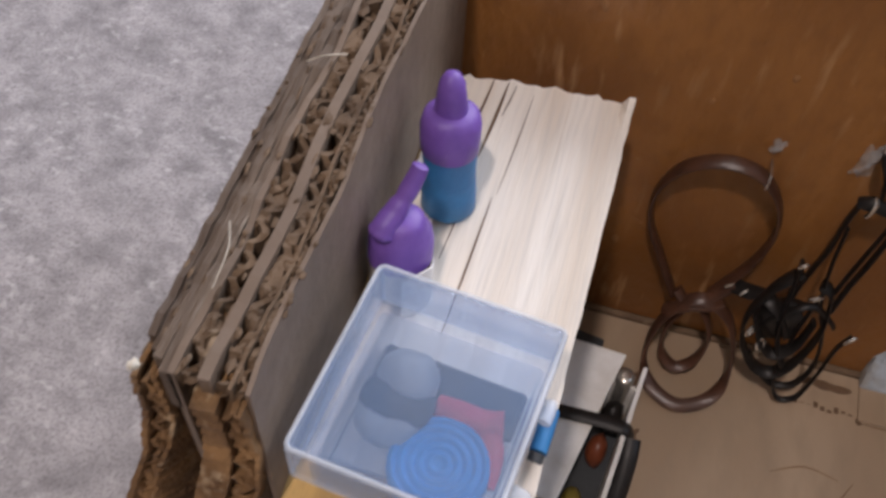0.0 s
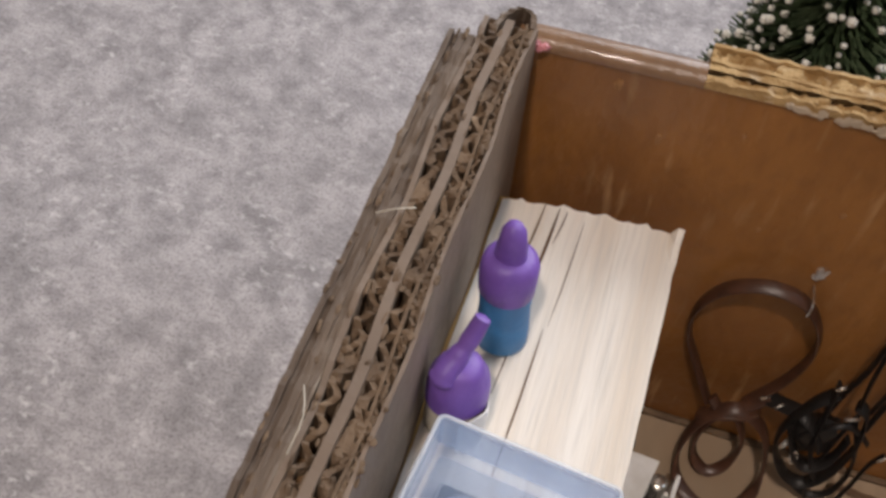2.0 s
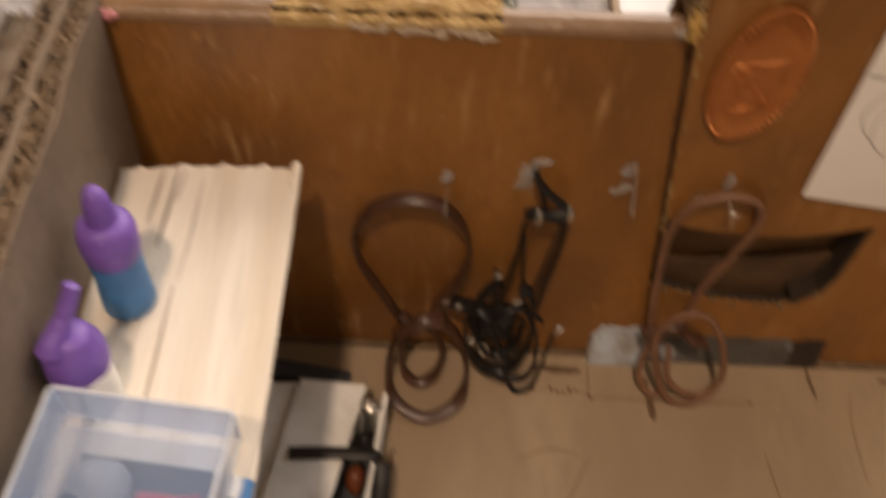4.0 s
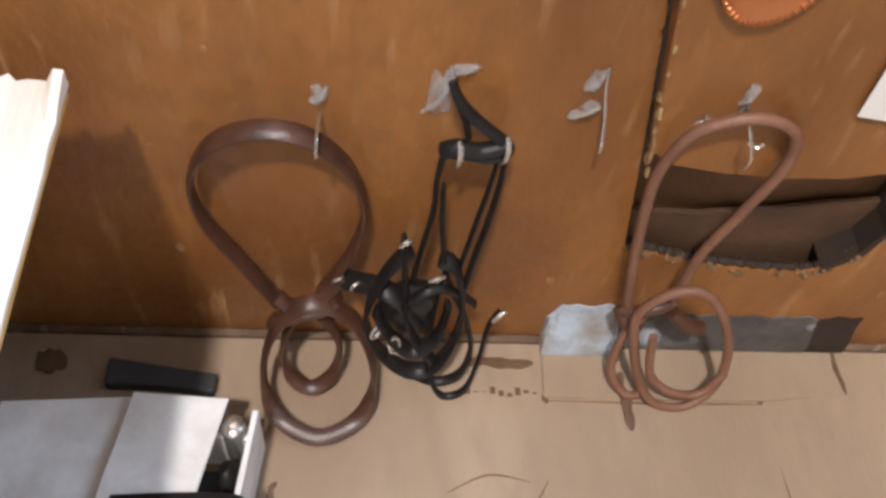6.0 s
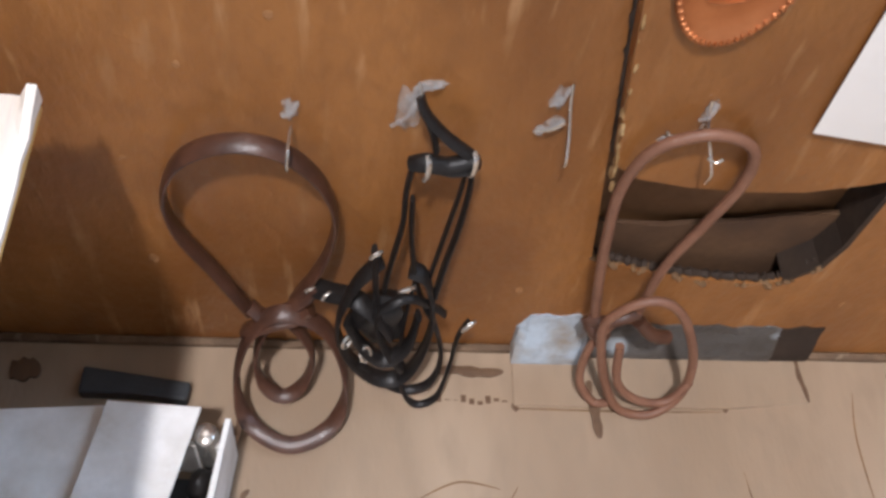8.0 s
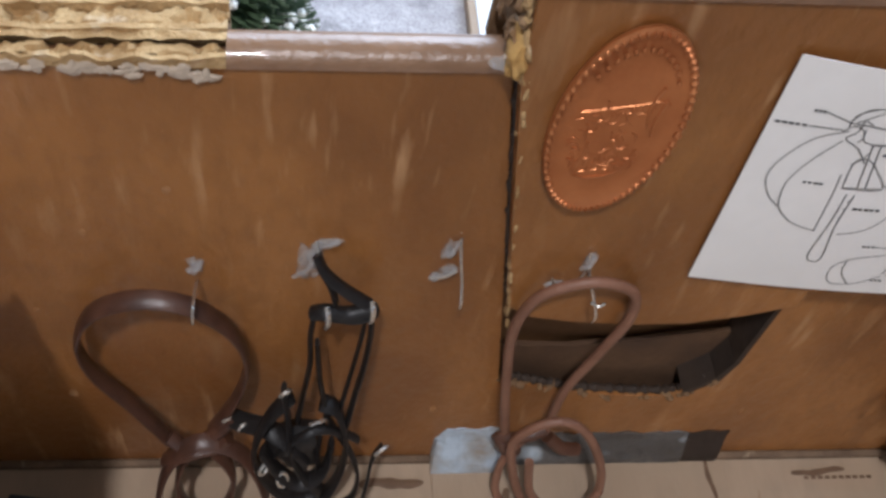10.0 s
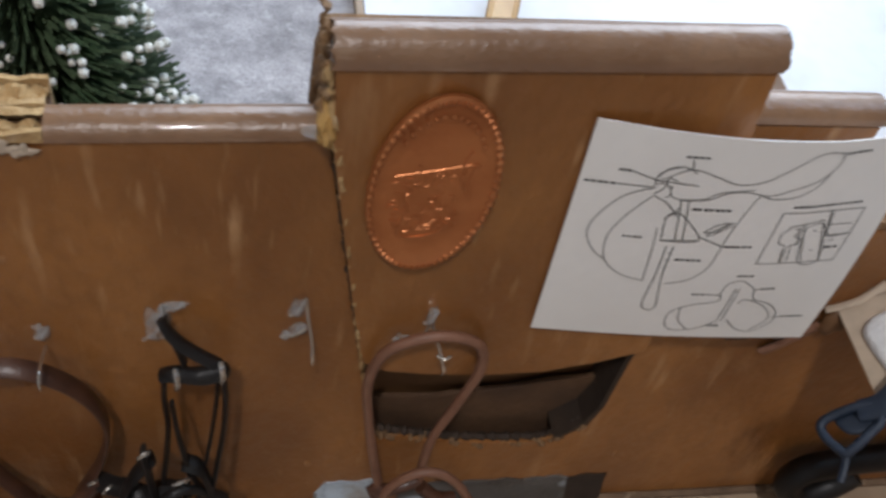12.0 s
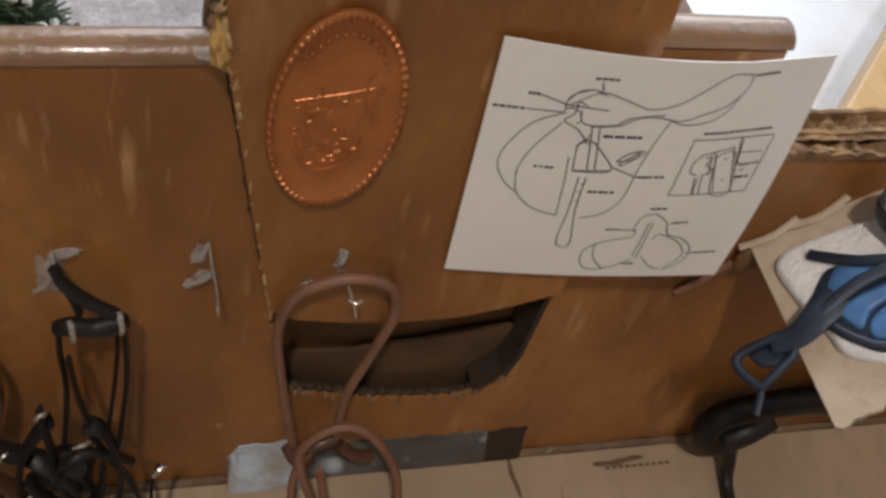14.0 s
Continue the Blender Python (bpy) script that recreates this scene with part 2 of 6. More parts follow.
def join(bm, g):
    tmp = bpy.data.meshes.new("tmp")
    g.to_mesh(tmp)
    g.free()
    bm.from_mesh(tmp)
    bpy.data.meshes.remove(tmp)


def prism(bm, poly, y0, y1, bevel=0.0):
    """A slab with the outline poly in x and z, from y0 to y1."""
    g = bmesh.new()
    a = [g.verts.new((x, y0, z)) for x, z in poly]
    b = [g.verts.new((x, y1, z)) for x, z in poly]
    g.faces.new(a)
    g.faces.new(b[::-1])
    for i in range(len(poly)):
        j = (i + 1) % len(poly)
        g.faces.new((a[j], a[i], b[i], b[j]))
    if bevel:
        bmesh.ops.bevel(g, geom=g.edges[:], offset=bevel, segments=2, affect="EDGES", profile=0.5)
    join(bm, g)
    return bm


def slab(bm, poly, z0, z1, bevel=0.0):
    """A slab with the outline poly in x and y, from z0 to z1."""
    g = bmesh.new()
    a = [g.verts.new((x, y, z0)) for x, y in poly]
    b = [g.verts.new((x, y, z1)) for x, y in poly]
    g.faces.new(a[::-1])
    g.faces.new(b)
    for i in range(len(poly)):
        j = (i + 1) % len(poly)
        g.faces.new((a[i], a[j], b[j], b[i]))
    if bevel:
        bmesh.ops.bevel(g, geom=g.edges[:], offset=bevel, segments=2, affect="EDGES", profile=0.5)
    join(bm, g)
    return bm


def spline(pts, steps=8, closed=False):
    p = [Vector(q) for q in pts]
    n = len(p)
    out = []
    for i in range(n if closed else n - 1):
        if closed:
            a, b, c, d = p[(i - 1) % n], p[i], p[(i + 1) % n], p[(i + 2) % n]
        else:
            a, b, c, d = p[max(i - 1, 0)], p[i], p[i + 1], p[min(i + 2, n - 1)]
        for k in range(steps):
            t = k / steps
            out.append(0.5 * ((2 * b) + (c - a) * t + (2 * a - 5 * b + 4 * c - d) * t * t + (3 * b - a - 3 * c + d) * t ** 3))
    if not closed:
        out.append(p[-1])
    return out


def tube(bm, pts, r, closed=False, steps=8, sides=8, flat=1.0, flat_axis=None, taper=None, edge=False):
    """A round or strap-like bar along a smooth line. flat: thickness over width, across flat_axis, the strap's face normal."""
    line = spline(pts, steps, closed)
    n = len(line)
    rings = []
    prev = None
    for i, q in enumerate(line):
        a = line[(i - 1) % n] if closed or i else q
        b = line[(i + 1) % n] if closed or i < n - 1 else q
        t = (b - a).normalized()
        if edge:
            u = t.cross(Vector((0, 1, 0.35)))
        elif flat_axis is not None:
            u = Vector(flat_axis)
        elif prev is None:
            u = Vector((0, 0, 1)) if abs(t.z) < 0.9 else Vector((0, 1, 0))
        else:
            u = prev
        u = (u - t * u.dot(t)).normalized()
        v = t.cross(u)
        prev = u
        k = taper(i / (n - 1)) if taper else 1.0
        rings.append([bm.verts.new(q + (u * math.cos(s) * flat + v * math.sin(s)) * r * k) for s in (2 * math.pi * j / sides for j in range(sides))])
    for i in range(n if closed else n - 1):
        p, q = rings[i], rings[(i + 1) % n]
        for j in range(sides):
            bm.faces.new((p[j], p[(j + 1) % sides], q[(j + 1) % sides], q[j]))
    if not closed:
        bm.faces.new(rings[0][::-1])
        bm.faces.new(rings[-1])
    return bm


def lathe(bm, profile, m=None, sides=24, wobble=0.0, seed=0):
    rnd = random.Random(seed)
    ph = [rnd.random() * 6.28 for _ in range(4)]
    rings = []
    for r, z in profile:
        rings.append([])
        for j in range(sides):
            s = 2 * math.pi * j / sides
            k = 1 + wobble * (math.sin(2 * s + ph[0] + z * 300) + 0.6 * math.sin(3 * s + ph[1] - z * 500))
            v = Vector((r * k * math.cos(s), r * k * math.sin(s), z))
            rings[-1].append(bm.verts.new(m @ v if m is not None else v))
    for a, b in zip(rings, rings[1:]):
        for j in range(sides):
            bm.faces.new((a[j], a[(j + 1) % sides], b[(j + 1) % sides], b[j]))
    bm.faces.new(rings[0][::-1])
    bm.faces.new(rings[-1])
    return bm


def blob(bm, c, r, seed=0, rough=0.25, level=2):
    g = bmesh.new()
    bmesh.ops.create_icosphere(g, subdivisions=level, radius=1.0)
    for v in g.verts:
        k = 1 + rough * noise.noise(v.co * 1.7 + Vector((seed * 3.1, seed * 1.7, 0)))
        v.co = Vector((v.co.x * r[0] * k, v.co.y * r[1] * k, v.co.z * r[2] * k)) + Vector(c)
    join(bm, g)
    return bm


def zigzag(bm, along, across, start, stop, lo, hi, top, bottom, pitch, thick=0.0005, seed=0, ragged=0.0008):
    """A fluted medium between two liners: waves along one axis between lo and hi on the other, from bottom to top."""
    rnd = random.Random(seed)
    n = max(2, int((stop - start) / pitch * 6))
    prev = None
    for i in range(n + 1):
        s = start + (stop - start) * i / n
        w = 0.5 + 0.5 * math.sin(2 * math.pi * (s - start) / pitch + 1.1 * math.sin(s * 90 + seed))
        w = min(max(w + rnd.uniform(-0.2, 0.2), 0), 1)
        c = lo + (hi - lo) * w
        zt = top + rnd.uniform(-ragged, ragged * 0.5)
        row = []
        for d, z in ((-thick, bottom), (-thick, zt), (thick, zt), (thick, bottom)):
            row.append(bm.verts.new((s, c + d, z) if along == "x" else (c + d, s, z)))
        if prev:
            for a, b in ((0, 1), (1, 2), (2, 3)):
                bm.faces.new((prev[a], prev[b], row[b], row[a]))
        prev = row
    return bm


def liner(bm, along, c0, c1, start, stop, top, bottom, step=0.003, ragged=0.0006, seed=0, wave=0.0004):
    """A flat liner sheet with an uneven upper edge."""
    rnd = random.Random(seed)
    n = max(2, int(abs(stop - start) / step))
    prev = None
    for i in range(n + 1):
        s = start + (stop - start) * i / n
        zt = top + rnd.uniform(-ragged, ragged)
        o = wave * math.sin(s * 150 + seed)
        row = []
        for c, z in ((c0, bottom), (c0 + o, zt), (c1 + o, zt), (c1, bottom)):
            row.append(bm.verts.new((s, c, z) if along == "x" else (c, s, z)))
        if prev:
            for a, b in ((0, 1), (1, 2), (2, 3), (3, 0)):
                bm.faces.new((prev[a], prev[b], row[b], row[a]))
        else:
            bm.faces.new(row[::-1])
        prev = row
    bm.faces.new(prev)
    return bm


# ---- the room round the box ----
def room():
    ground = tagged(mesh_ob("ground", box(bmesh.new(), (-1.5, -1.5, -0.05), (1.5, 1.5, -0.004)), CARPET), "grey speckled cut-pile carpet under the cardboard box", "carpet", kind="structure")
    for nm, lo, hi in (("wall_west", (-1.6, -1.5, -0.05), (-1.5, 1.5, 2.2)), ("wall_south", (-1.6, -1.6, -0.05), (1.6, -1.5, 2.2))):
        tagged(mesh_ob(nm, box(bmesh.new(), lo, hi), WALLPAINT), "plain painted wall of the room", "wall", kind="structure")
    b = bmesh.new()
    for lo, hi in (((-1.6, 1.5, -0.05), (-0.25, 1.6, 2.2)), ((1.35, 1.5, -0.05), (1.6, 1.6, 2.2)), ((-0.25, 1.5, -0.05), (1.35, 1.6, 0.5)), ((-0.25, 1.5, 1.8), (1.35, 1.6, 2.2))):
        box(b, lo, hi)
    tagged(mesh_ob("wall_north", b, WALLPAINT), "plain painted wall of the room with a window opening", "wall", kind="structure")
    # East wall with an added opening for the cool side fill.
    b = bmesh.new()
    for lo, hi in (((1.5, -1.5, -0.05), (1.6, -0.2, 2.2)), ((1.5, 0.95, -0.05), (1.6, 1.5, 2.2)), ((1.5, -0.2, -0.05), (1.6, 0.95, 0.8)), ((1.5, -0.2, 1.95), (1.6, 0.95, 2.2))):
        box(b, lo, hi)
    tagged(mesh_ob("wall_east", b, WALLPAINT), "plain painted wall of the room, opening added for the side fill", "wall", kind="structure")
    tagged(mesh_ob("ceiling", box(bmesh.new(), (-1.6, -1.6, 2.2), (1.6, 1.6, 2.3)), WALLPAINT), "plain white ceiling of the room", "ceiling", kind="structure")
    lamp = empty("ceiling_lamp", "hanging ceiling lamp on a cord above the box", "lamp")
    x, y, z = LAMP
    part("cord", tube(bmesh.new(), [(x, y, 2.2), (x, y, 1.9), (x, y, z + 0.1)], 0.004), BLACK, lamp)
    part("socket", lathe(bmesh.new(), [(0.02, z + 0.07), (0.024, z + 0.075), (0.024, z + 0.11), (0.012, z + 0.12)], Matrix.Translation((x, y, 0))), SHADE, lamp)


room()


# ---- the cardboard box room ----
TOP = 0.131      # height of the back wall
THICK = 0.009    # thickness of the back wall


def settle(b):
    """Lets the top of the back wall sink towards the corner with the side wall."""
    for v in b.verts:
        if v.co.z > 0.10 and v.co.x < 0.125:
            v.co.z -= 0.0042 * (1 - max(v.co.x, 0.0) / 0.125)
    return b


def crumple(b, along, start, stop, lo, hi, top, deep, seed):
    """Crushed fluting between two liners: a lumpy strip with open pits left in it."""
    n, m = int((stop - start) / 0.0006), 5
    rows = []
    for i in range(n + 1):
        p = start + (stop - start) * i / n
        row = []
        for j in range(m + 1):
            q = lo + (hi - lo) * j / m
            h = noise.noise(Vector((p * 330, q * 420, seed * 5.3))) + 0.5 * noise.noise(Vector((p * 900, q * 900, seed * 2.1)))
            z = top - deep * min(max(0.40 - 1.9 * h, 0.0), 1.0)
            row.append(b.verts.new((p, q, z) if along == "x" else (q, p, z)))
        rows.append(row)
    for p, q in zip(rows, rows[1:]):
        for j in range(m):
            b.faces.new((p[j], p[j + 1], q[j + 1], q[j]))
    return b


def back_wall():
    w = empty("wall_back", "brown painted cardboard back wall with a cut handle hole", "wall", kind="structure")
    b = bmesh.new()
    prism(b, [(-0.006, 0), (0.134, 0), (0.1335, 0.020), (0.1328, 0.040), (0.1285, 0.070), (0.1195, TOP), (0.081, TOP - 0.001), (0.034, TOP - 0.001), (0.0, TOP), (-0.006, TOP)], 0.0, 0.0016)
    prism(b, [(0.134, 0), (0.184, 0), (0.184, 0.020), (0.1832, 0.0480), (0.1815, 0.0405), (0.1770, 0.0350), (0.1720, 0.0325), (0.163, 0.0328), (0.152, 0.0345), (0.145, 0.0360), (0.138, 0.0385), (0.1328, 0.040), (0.1335, 0.020)], 0.0, 0.0016)
    prism(b, [(0.184, 0), (0.330, 0), (0.330, 0.110), (0.205, 0.110), (0.2050, 0.134), (0.183, 0.134), (0.1836, 0.078), (0.1832, 0.0480), (0.184, 0.020)], 0.0, 0.0016)
    part("inner_sheet", settle(b), PAINT, w)
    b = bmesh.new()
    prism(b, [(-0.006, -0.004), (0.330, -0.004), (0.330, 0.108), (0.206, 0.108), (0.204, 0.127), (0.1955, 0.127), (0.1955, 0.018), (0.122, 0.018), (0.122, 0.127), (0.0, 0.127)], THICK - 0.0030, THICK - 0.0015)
    # Closed pocket added behind the wall to keep light out of the hole.
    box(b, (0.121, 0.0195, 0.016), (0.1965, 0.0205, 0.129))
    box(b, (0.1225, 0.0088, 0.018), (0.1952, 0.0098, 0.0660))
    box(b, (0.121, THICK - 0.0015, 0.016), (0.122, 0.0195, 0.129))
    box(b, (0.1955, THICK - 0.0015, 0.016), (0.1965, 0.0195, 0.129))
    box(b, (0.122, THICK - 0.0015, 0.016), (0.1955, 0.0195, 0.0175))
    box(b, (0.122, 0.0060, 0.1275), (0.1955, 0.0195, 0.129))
    part("outer_sheet", settle(b), PAINT_SHADED, w, "dark sheet behind the handle hole")
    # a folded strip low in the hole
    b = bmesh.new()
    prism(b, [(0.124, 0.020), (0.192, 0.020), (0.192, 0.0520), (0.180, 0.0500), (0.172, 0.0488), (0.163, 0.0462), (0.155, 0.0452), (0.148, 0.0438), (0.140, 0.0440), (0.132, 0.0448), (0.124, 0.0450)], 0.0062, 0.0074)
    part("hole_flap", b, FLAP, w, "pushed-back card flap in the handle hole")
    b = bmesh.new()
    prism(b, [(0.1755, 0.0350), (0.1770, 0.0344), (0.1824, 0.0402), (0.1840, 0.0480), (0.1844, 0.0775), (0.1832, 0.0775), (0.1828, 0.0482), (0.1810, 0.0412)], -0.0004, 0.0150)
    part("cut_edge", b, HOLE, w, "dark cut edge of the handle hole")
    # ragged fluted lower lip of the hole
    b = bmesh.new()
    rnd = random.Random(3)
    for q in spline([(0.1330, 0, 0.0405), (0.138, 0, 0.0385), (0.145, 0, 0.0360), (0.152, 0, 0.0345), (0.163, 0, 0.0328), (0.1720, 0, 0.0325), (0.1770, 0, 0.0350), (0.1815, 0, 0.0405)], 8):
        blob(b, (q.x, rnd.uniform(-0.0004, 0.0016), q.z + rnd.uniform(-0.0010, 0.0002)), (0.0008, 0.0009, rnd.uniform(0.0004, 0.0010)), int(q.x * 9000), 0.9, 1)
    part("torn_lip", b, RUST, w, "ragged torn card lip")
    # Dark tube laid along the lip to shade the sill's bright top face.
    b = bmesh.new()
    tube(b, [(0.1328, 0.0016, 0.0402), (0.138, 0.0014, 0.0387), (0.145, 0.0015, 0.0362), (0.152, 0.0013, 0.0347), (0.163, 0.0015, 0.0329), (0.1725, 0.0014, 0.0328), (0.1770, 0.0014, 0.0350), (0.1812, 0.0016, 0.0402)], 0.0012, sides=7, steps=9, taper=lambda u: 0.85 + 0.3 * math.sin(u * 160))
    part("sill_shade", b, HOLE, w, "dark strip shading the sill along the lip")
    # rounded painted top edges
    for x0, x1, z in ((-0.004, 0.034, TOP), (0.081, 0.1197, TOP), (0.1795, 0.2055, 0.1358)):
        b = bmesh.new()
        n = 12
        for i in range(n + 1):
            a = math.pi * i / n
            for x in (x0, x1):
                b.verts.new((x, 0.0030 - math.cos(a) * 0.0034, z - 0.0012 + math.sin(a) * 0.0026))
        b.verts.ensure_lookup_table()
        for i in range(n):
            b.faces.new([b.verts[2 * i + k] for k in (0, 1, 3, 2)])
        b.faces.new([b.verts[2 * i] for i in range(n + 1)])
        b.faces.new([b.verts[2 * i + 1] for i in range(n + 1)][::-1])
        b.faces.new([b.verts[k] for k in (0, 2 * n, 2 * n + 1, 1)])
        part("rounded_top", settle(b), PAINT_TOP, w, "worn rounded painted top edge", smooth=True)
    # the torn-open stretch of the top edge
    for x0, x1, z, mtl in ((0.034, 0.081, TOP + 0.0018, GOLD_EDGE), (0.205, 0.330, 0.1125, ORANGE_CARD)):
        b = bmesh.new()
        liner(b, "x", -0.0005, 0.0003, x0, x1, z - 0.0008, z - 0.0028, 0.0016, 0.0006, 1)
        liner(b, "x", 0.0040, 0.0050, x0, x1, z, z - 0.006, 0.002, 0.0003, 2)
        liner(b, "x", THICK - 0.0004, THICK + 0.0005, x0, x1, z + 0.0003, z - 0.006, 0.002, 0.0004, 3)
        part("liner", settle(b), mtl, w, "torn golden card edge")
        b = bmesh.new()
        crumple(b, "x", x0, x1, 0.0002, 0.0024, z - 0.0009, 0.0015, 4)
        crumple(b, "x", x0, x1, 0.0024, 0.0041, z - 0.0002, 0.0004, 6)
        crumple(b, "x", x0, x1, 0.0049, THICK - 0.0003, z - 0.0002, 0.0016, 5)
        part("fluting", settle(b), mtl, w, "corrugated card fluting")
        # Core takes the shaded brown so pits between flutes stay dark.
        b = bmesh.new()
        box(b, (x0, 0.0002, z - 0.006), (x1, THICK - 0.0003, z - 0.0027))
        part("edge_core", settle(b), PAINT_SHADED, w)
    # torn whitish scraps under the torn stretch
    b = bmesh.new()
    rnd = random.Random(8)
    for i in range(60):
        x = rnd.uniform(0.050, 0.080)
        blob(b, (x, -0.0005, TOP - rnd.uniform(0.0005, 0.0035) * (0.4 + 0.6 * (x - 0.055) / 0.025)), (rnd.uniform(0.0006, 0.0016), 0.0003, rnd.uniform(0.0004, 0.0011)), i, 0.6, 1)
    part("torn_scraps", settle(b), KRAFT_PALE, w, "pale torn paper scraps")
    b = bmesh.new()
    rnd = random.Random(21)
    for i in range(18):
        x, z = rnd.uniform(0.01, 0.29), rnd.uniform(0.015, 0.125)
        if 0.118 < x < 0.19 and z > 0.03:
            continue
        blob(b, (x, -0.0001, z), (rnd.uniform(0.0003, 0.0009), 0.00016, rnd.uniform(0.0004, 0.0016)), i, 0.8, 1)
    for x, z in ((0.0450, 0.0350), (0.1202, 0.0268), (0.1937, 0.0243), (0.0180, 0.1220), (0.0290, 0.1100)):
        blob(b, (x, -0.0001, z), (0.0008, 0.0002, 0.0015), int(x * 999), 0.8, 2)
    part("paint_fleck", b, FLECK, w, "pale scuffed flecks in the paint")
    # crease fillet along the foot
    b = bmesh.new()
    tube(b, [(0.0, -0.0004, 0.0008), (0.06, -0.0006, 0.0009), (0.12, -0.0004, 0.0008), (0.2, -0.0006, 0.0009), (0.33, -0.0004, 0.0008)], 0.0013, steps=4, sides=6)
    part("foot_crease", b, KRAFT_EDGE, w, "rough kraft crease along the foot of the wall", smooth=True)
    return w


back_wall()


def coin_panel():
    p = empty("handle_panel", "brown painted cardboard panel standing proud of the back wall", "panel", kind="structure")
    b = bmesh.new()
    prism(b, [(0.1195, 0.1468), (0.1202, 0.131), (0.1245, 0.100), (0.1283, 0.0755), (0.1330, 0.0722), (0.1420, 0.0708), (0.1540, 0.0700), (0.1640, 0.0702), (0.1745, 0.0735), (0.1836, 0.0768), (0.1828, 0.100), (0.1818, 0.128), (0.1802, 0.1485)], -0.0042, 0.0008, 0.0004)
    part("face_sheet", b, PAINT, p)
    b = bmesh.new()
    n = 14
    for i in range(n + 1):
        a = math.pi * i / n
        for x, dz in ((0.1190, 0.0), (0.1806, 0.0018)):
            b.verts.new((x + (0.0004 if i % 3 else -0.0002), -0.0006 - math.cos(a) * 0.0040, 0.1465 + dz + math.sin(a) * 0.0042))
    b.verts.ensure_lookup_table()
    for i in range(n):
        b.faces.new([b.verts[2 * i + k] for k in (0, 1, 3, 2)])
    b.faces.new([b.verts[2 * i] for i in range(n + 1)])
    b.faces.new([b.verts[2 * i + 1] for i in range(n + 1)][::-1])
    b.faces.new([b.verts[k] for k in (0, 2 * n, 2 * n + 1, 1)])
    part("folded_top", b, PAINT_TOP, p, "rolled painted top fold with scuffs", smooth=True)
    # torn edge along the crack
    b = bmesh.new()
    rnd = random.Random(5)
    for i in range(46):
        s = i / 45
        x, z = 0.1190 + 0.0100 * s, 0.144 - 0.075 * s
        blob(b, (x + 0.0001, -0.0028 + rnd.uniform(-0.0012, 0.0010), z + rnd.uniform(-0.0006, 0.0006)), (0.0004 + 0.0008 * rnd.random() * max(0.0, 1 - 2.2 * s), 0.0010, rnd.uniform(0.0007, 0.0018)), i, 0.8, 1)
    part("torn_edge", b, GOLD_EDGE, p, "torn golden card edge")
    b = bmesh.new()
    blob(b, (0.1176, -0.0012, 0.1325), (0.0016, 0.0012, 0.0011), 2, 0.8)
    blob(b, (0.1800, -0.001, 0.1325), (0.0012, 0.0010, 0.0022), 4, 0.8)
    part("glue_blob", b, GLUE, p, "dried glue at the corner")
    b = blob(bmesh.new(), (0.1192, -0.0018, 0.1350), (0.0016, 0.0028, 0.0042), 6, 0.6, 3)
    part("amber_glue", b, BALSA_END, p, "amber dried glue filling the corner", True)
    b = bmesh.new()
    prism(b, [(0.1172, 0.1270), (0.1800, 0.1290), (0.1804, 0.1440), (0.1188, 0.1430), (0.1178, 0.1380)], 0.0096, 0.0116, 0.0004)
    part("back_leaf", b, RUST, p, "rough folded leaf behind the wall")
    b = bmesh.new()
    for i in range(26):
        u = i / 25
        blob(b, (0.1186 + rnd.uniform(-0.0006, 0.0004), -0.002 + 0.013 * rnd.random(), 0.1335 + 0.0150 * u), (0.0008, rnd.uniform(0.0008, 0.0018), 0.0009), i, 0.9, 1)
    part("fluted_end", b, RUST, p, "rough open end of the rolled card")
    # the slot's shade beside the panel, laid on as a dark ragged strip
    b = bmesh.new()
    prev = None
    for i in range(40):
        z = 0.1300 - 0.0548 * i / 39
        x = 0.1203 + (0.131 - z) * 0.0043 / 0.031 if z > 0.1 else 0.1246 + (0.1 - z) * 0.0038 / 0.0245
        lo, hi = x - rnd.uniform(0.0002, 0.0009), x + 0.0003
        row = [b.verts.new(q) for q in ((lo, -0.0005, z), (hi, -0.0007, z), (hi, 0.0002, z), (lo, 0.0002, z))]
        if prev:
            for k in range(4):
                b.faces.new((prev[k], prev[(k + 1) % 4], row[(k + 1) % 4], row[k]))
        else:
            b.faces.new(row)
        prev = row
    b.faces.new(prev[::-1])
    part("slot_shade", b, HOLE, p, "dark ragged strip standing for the slot's shade")


coin_panel()


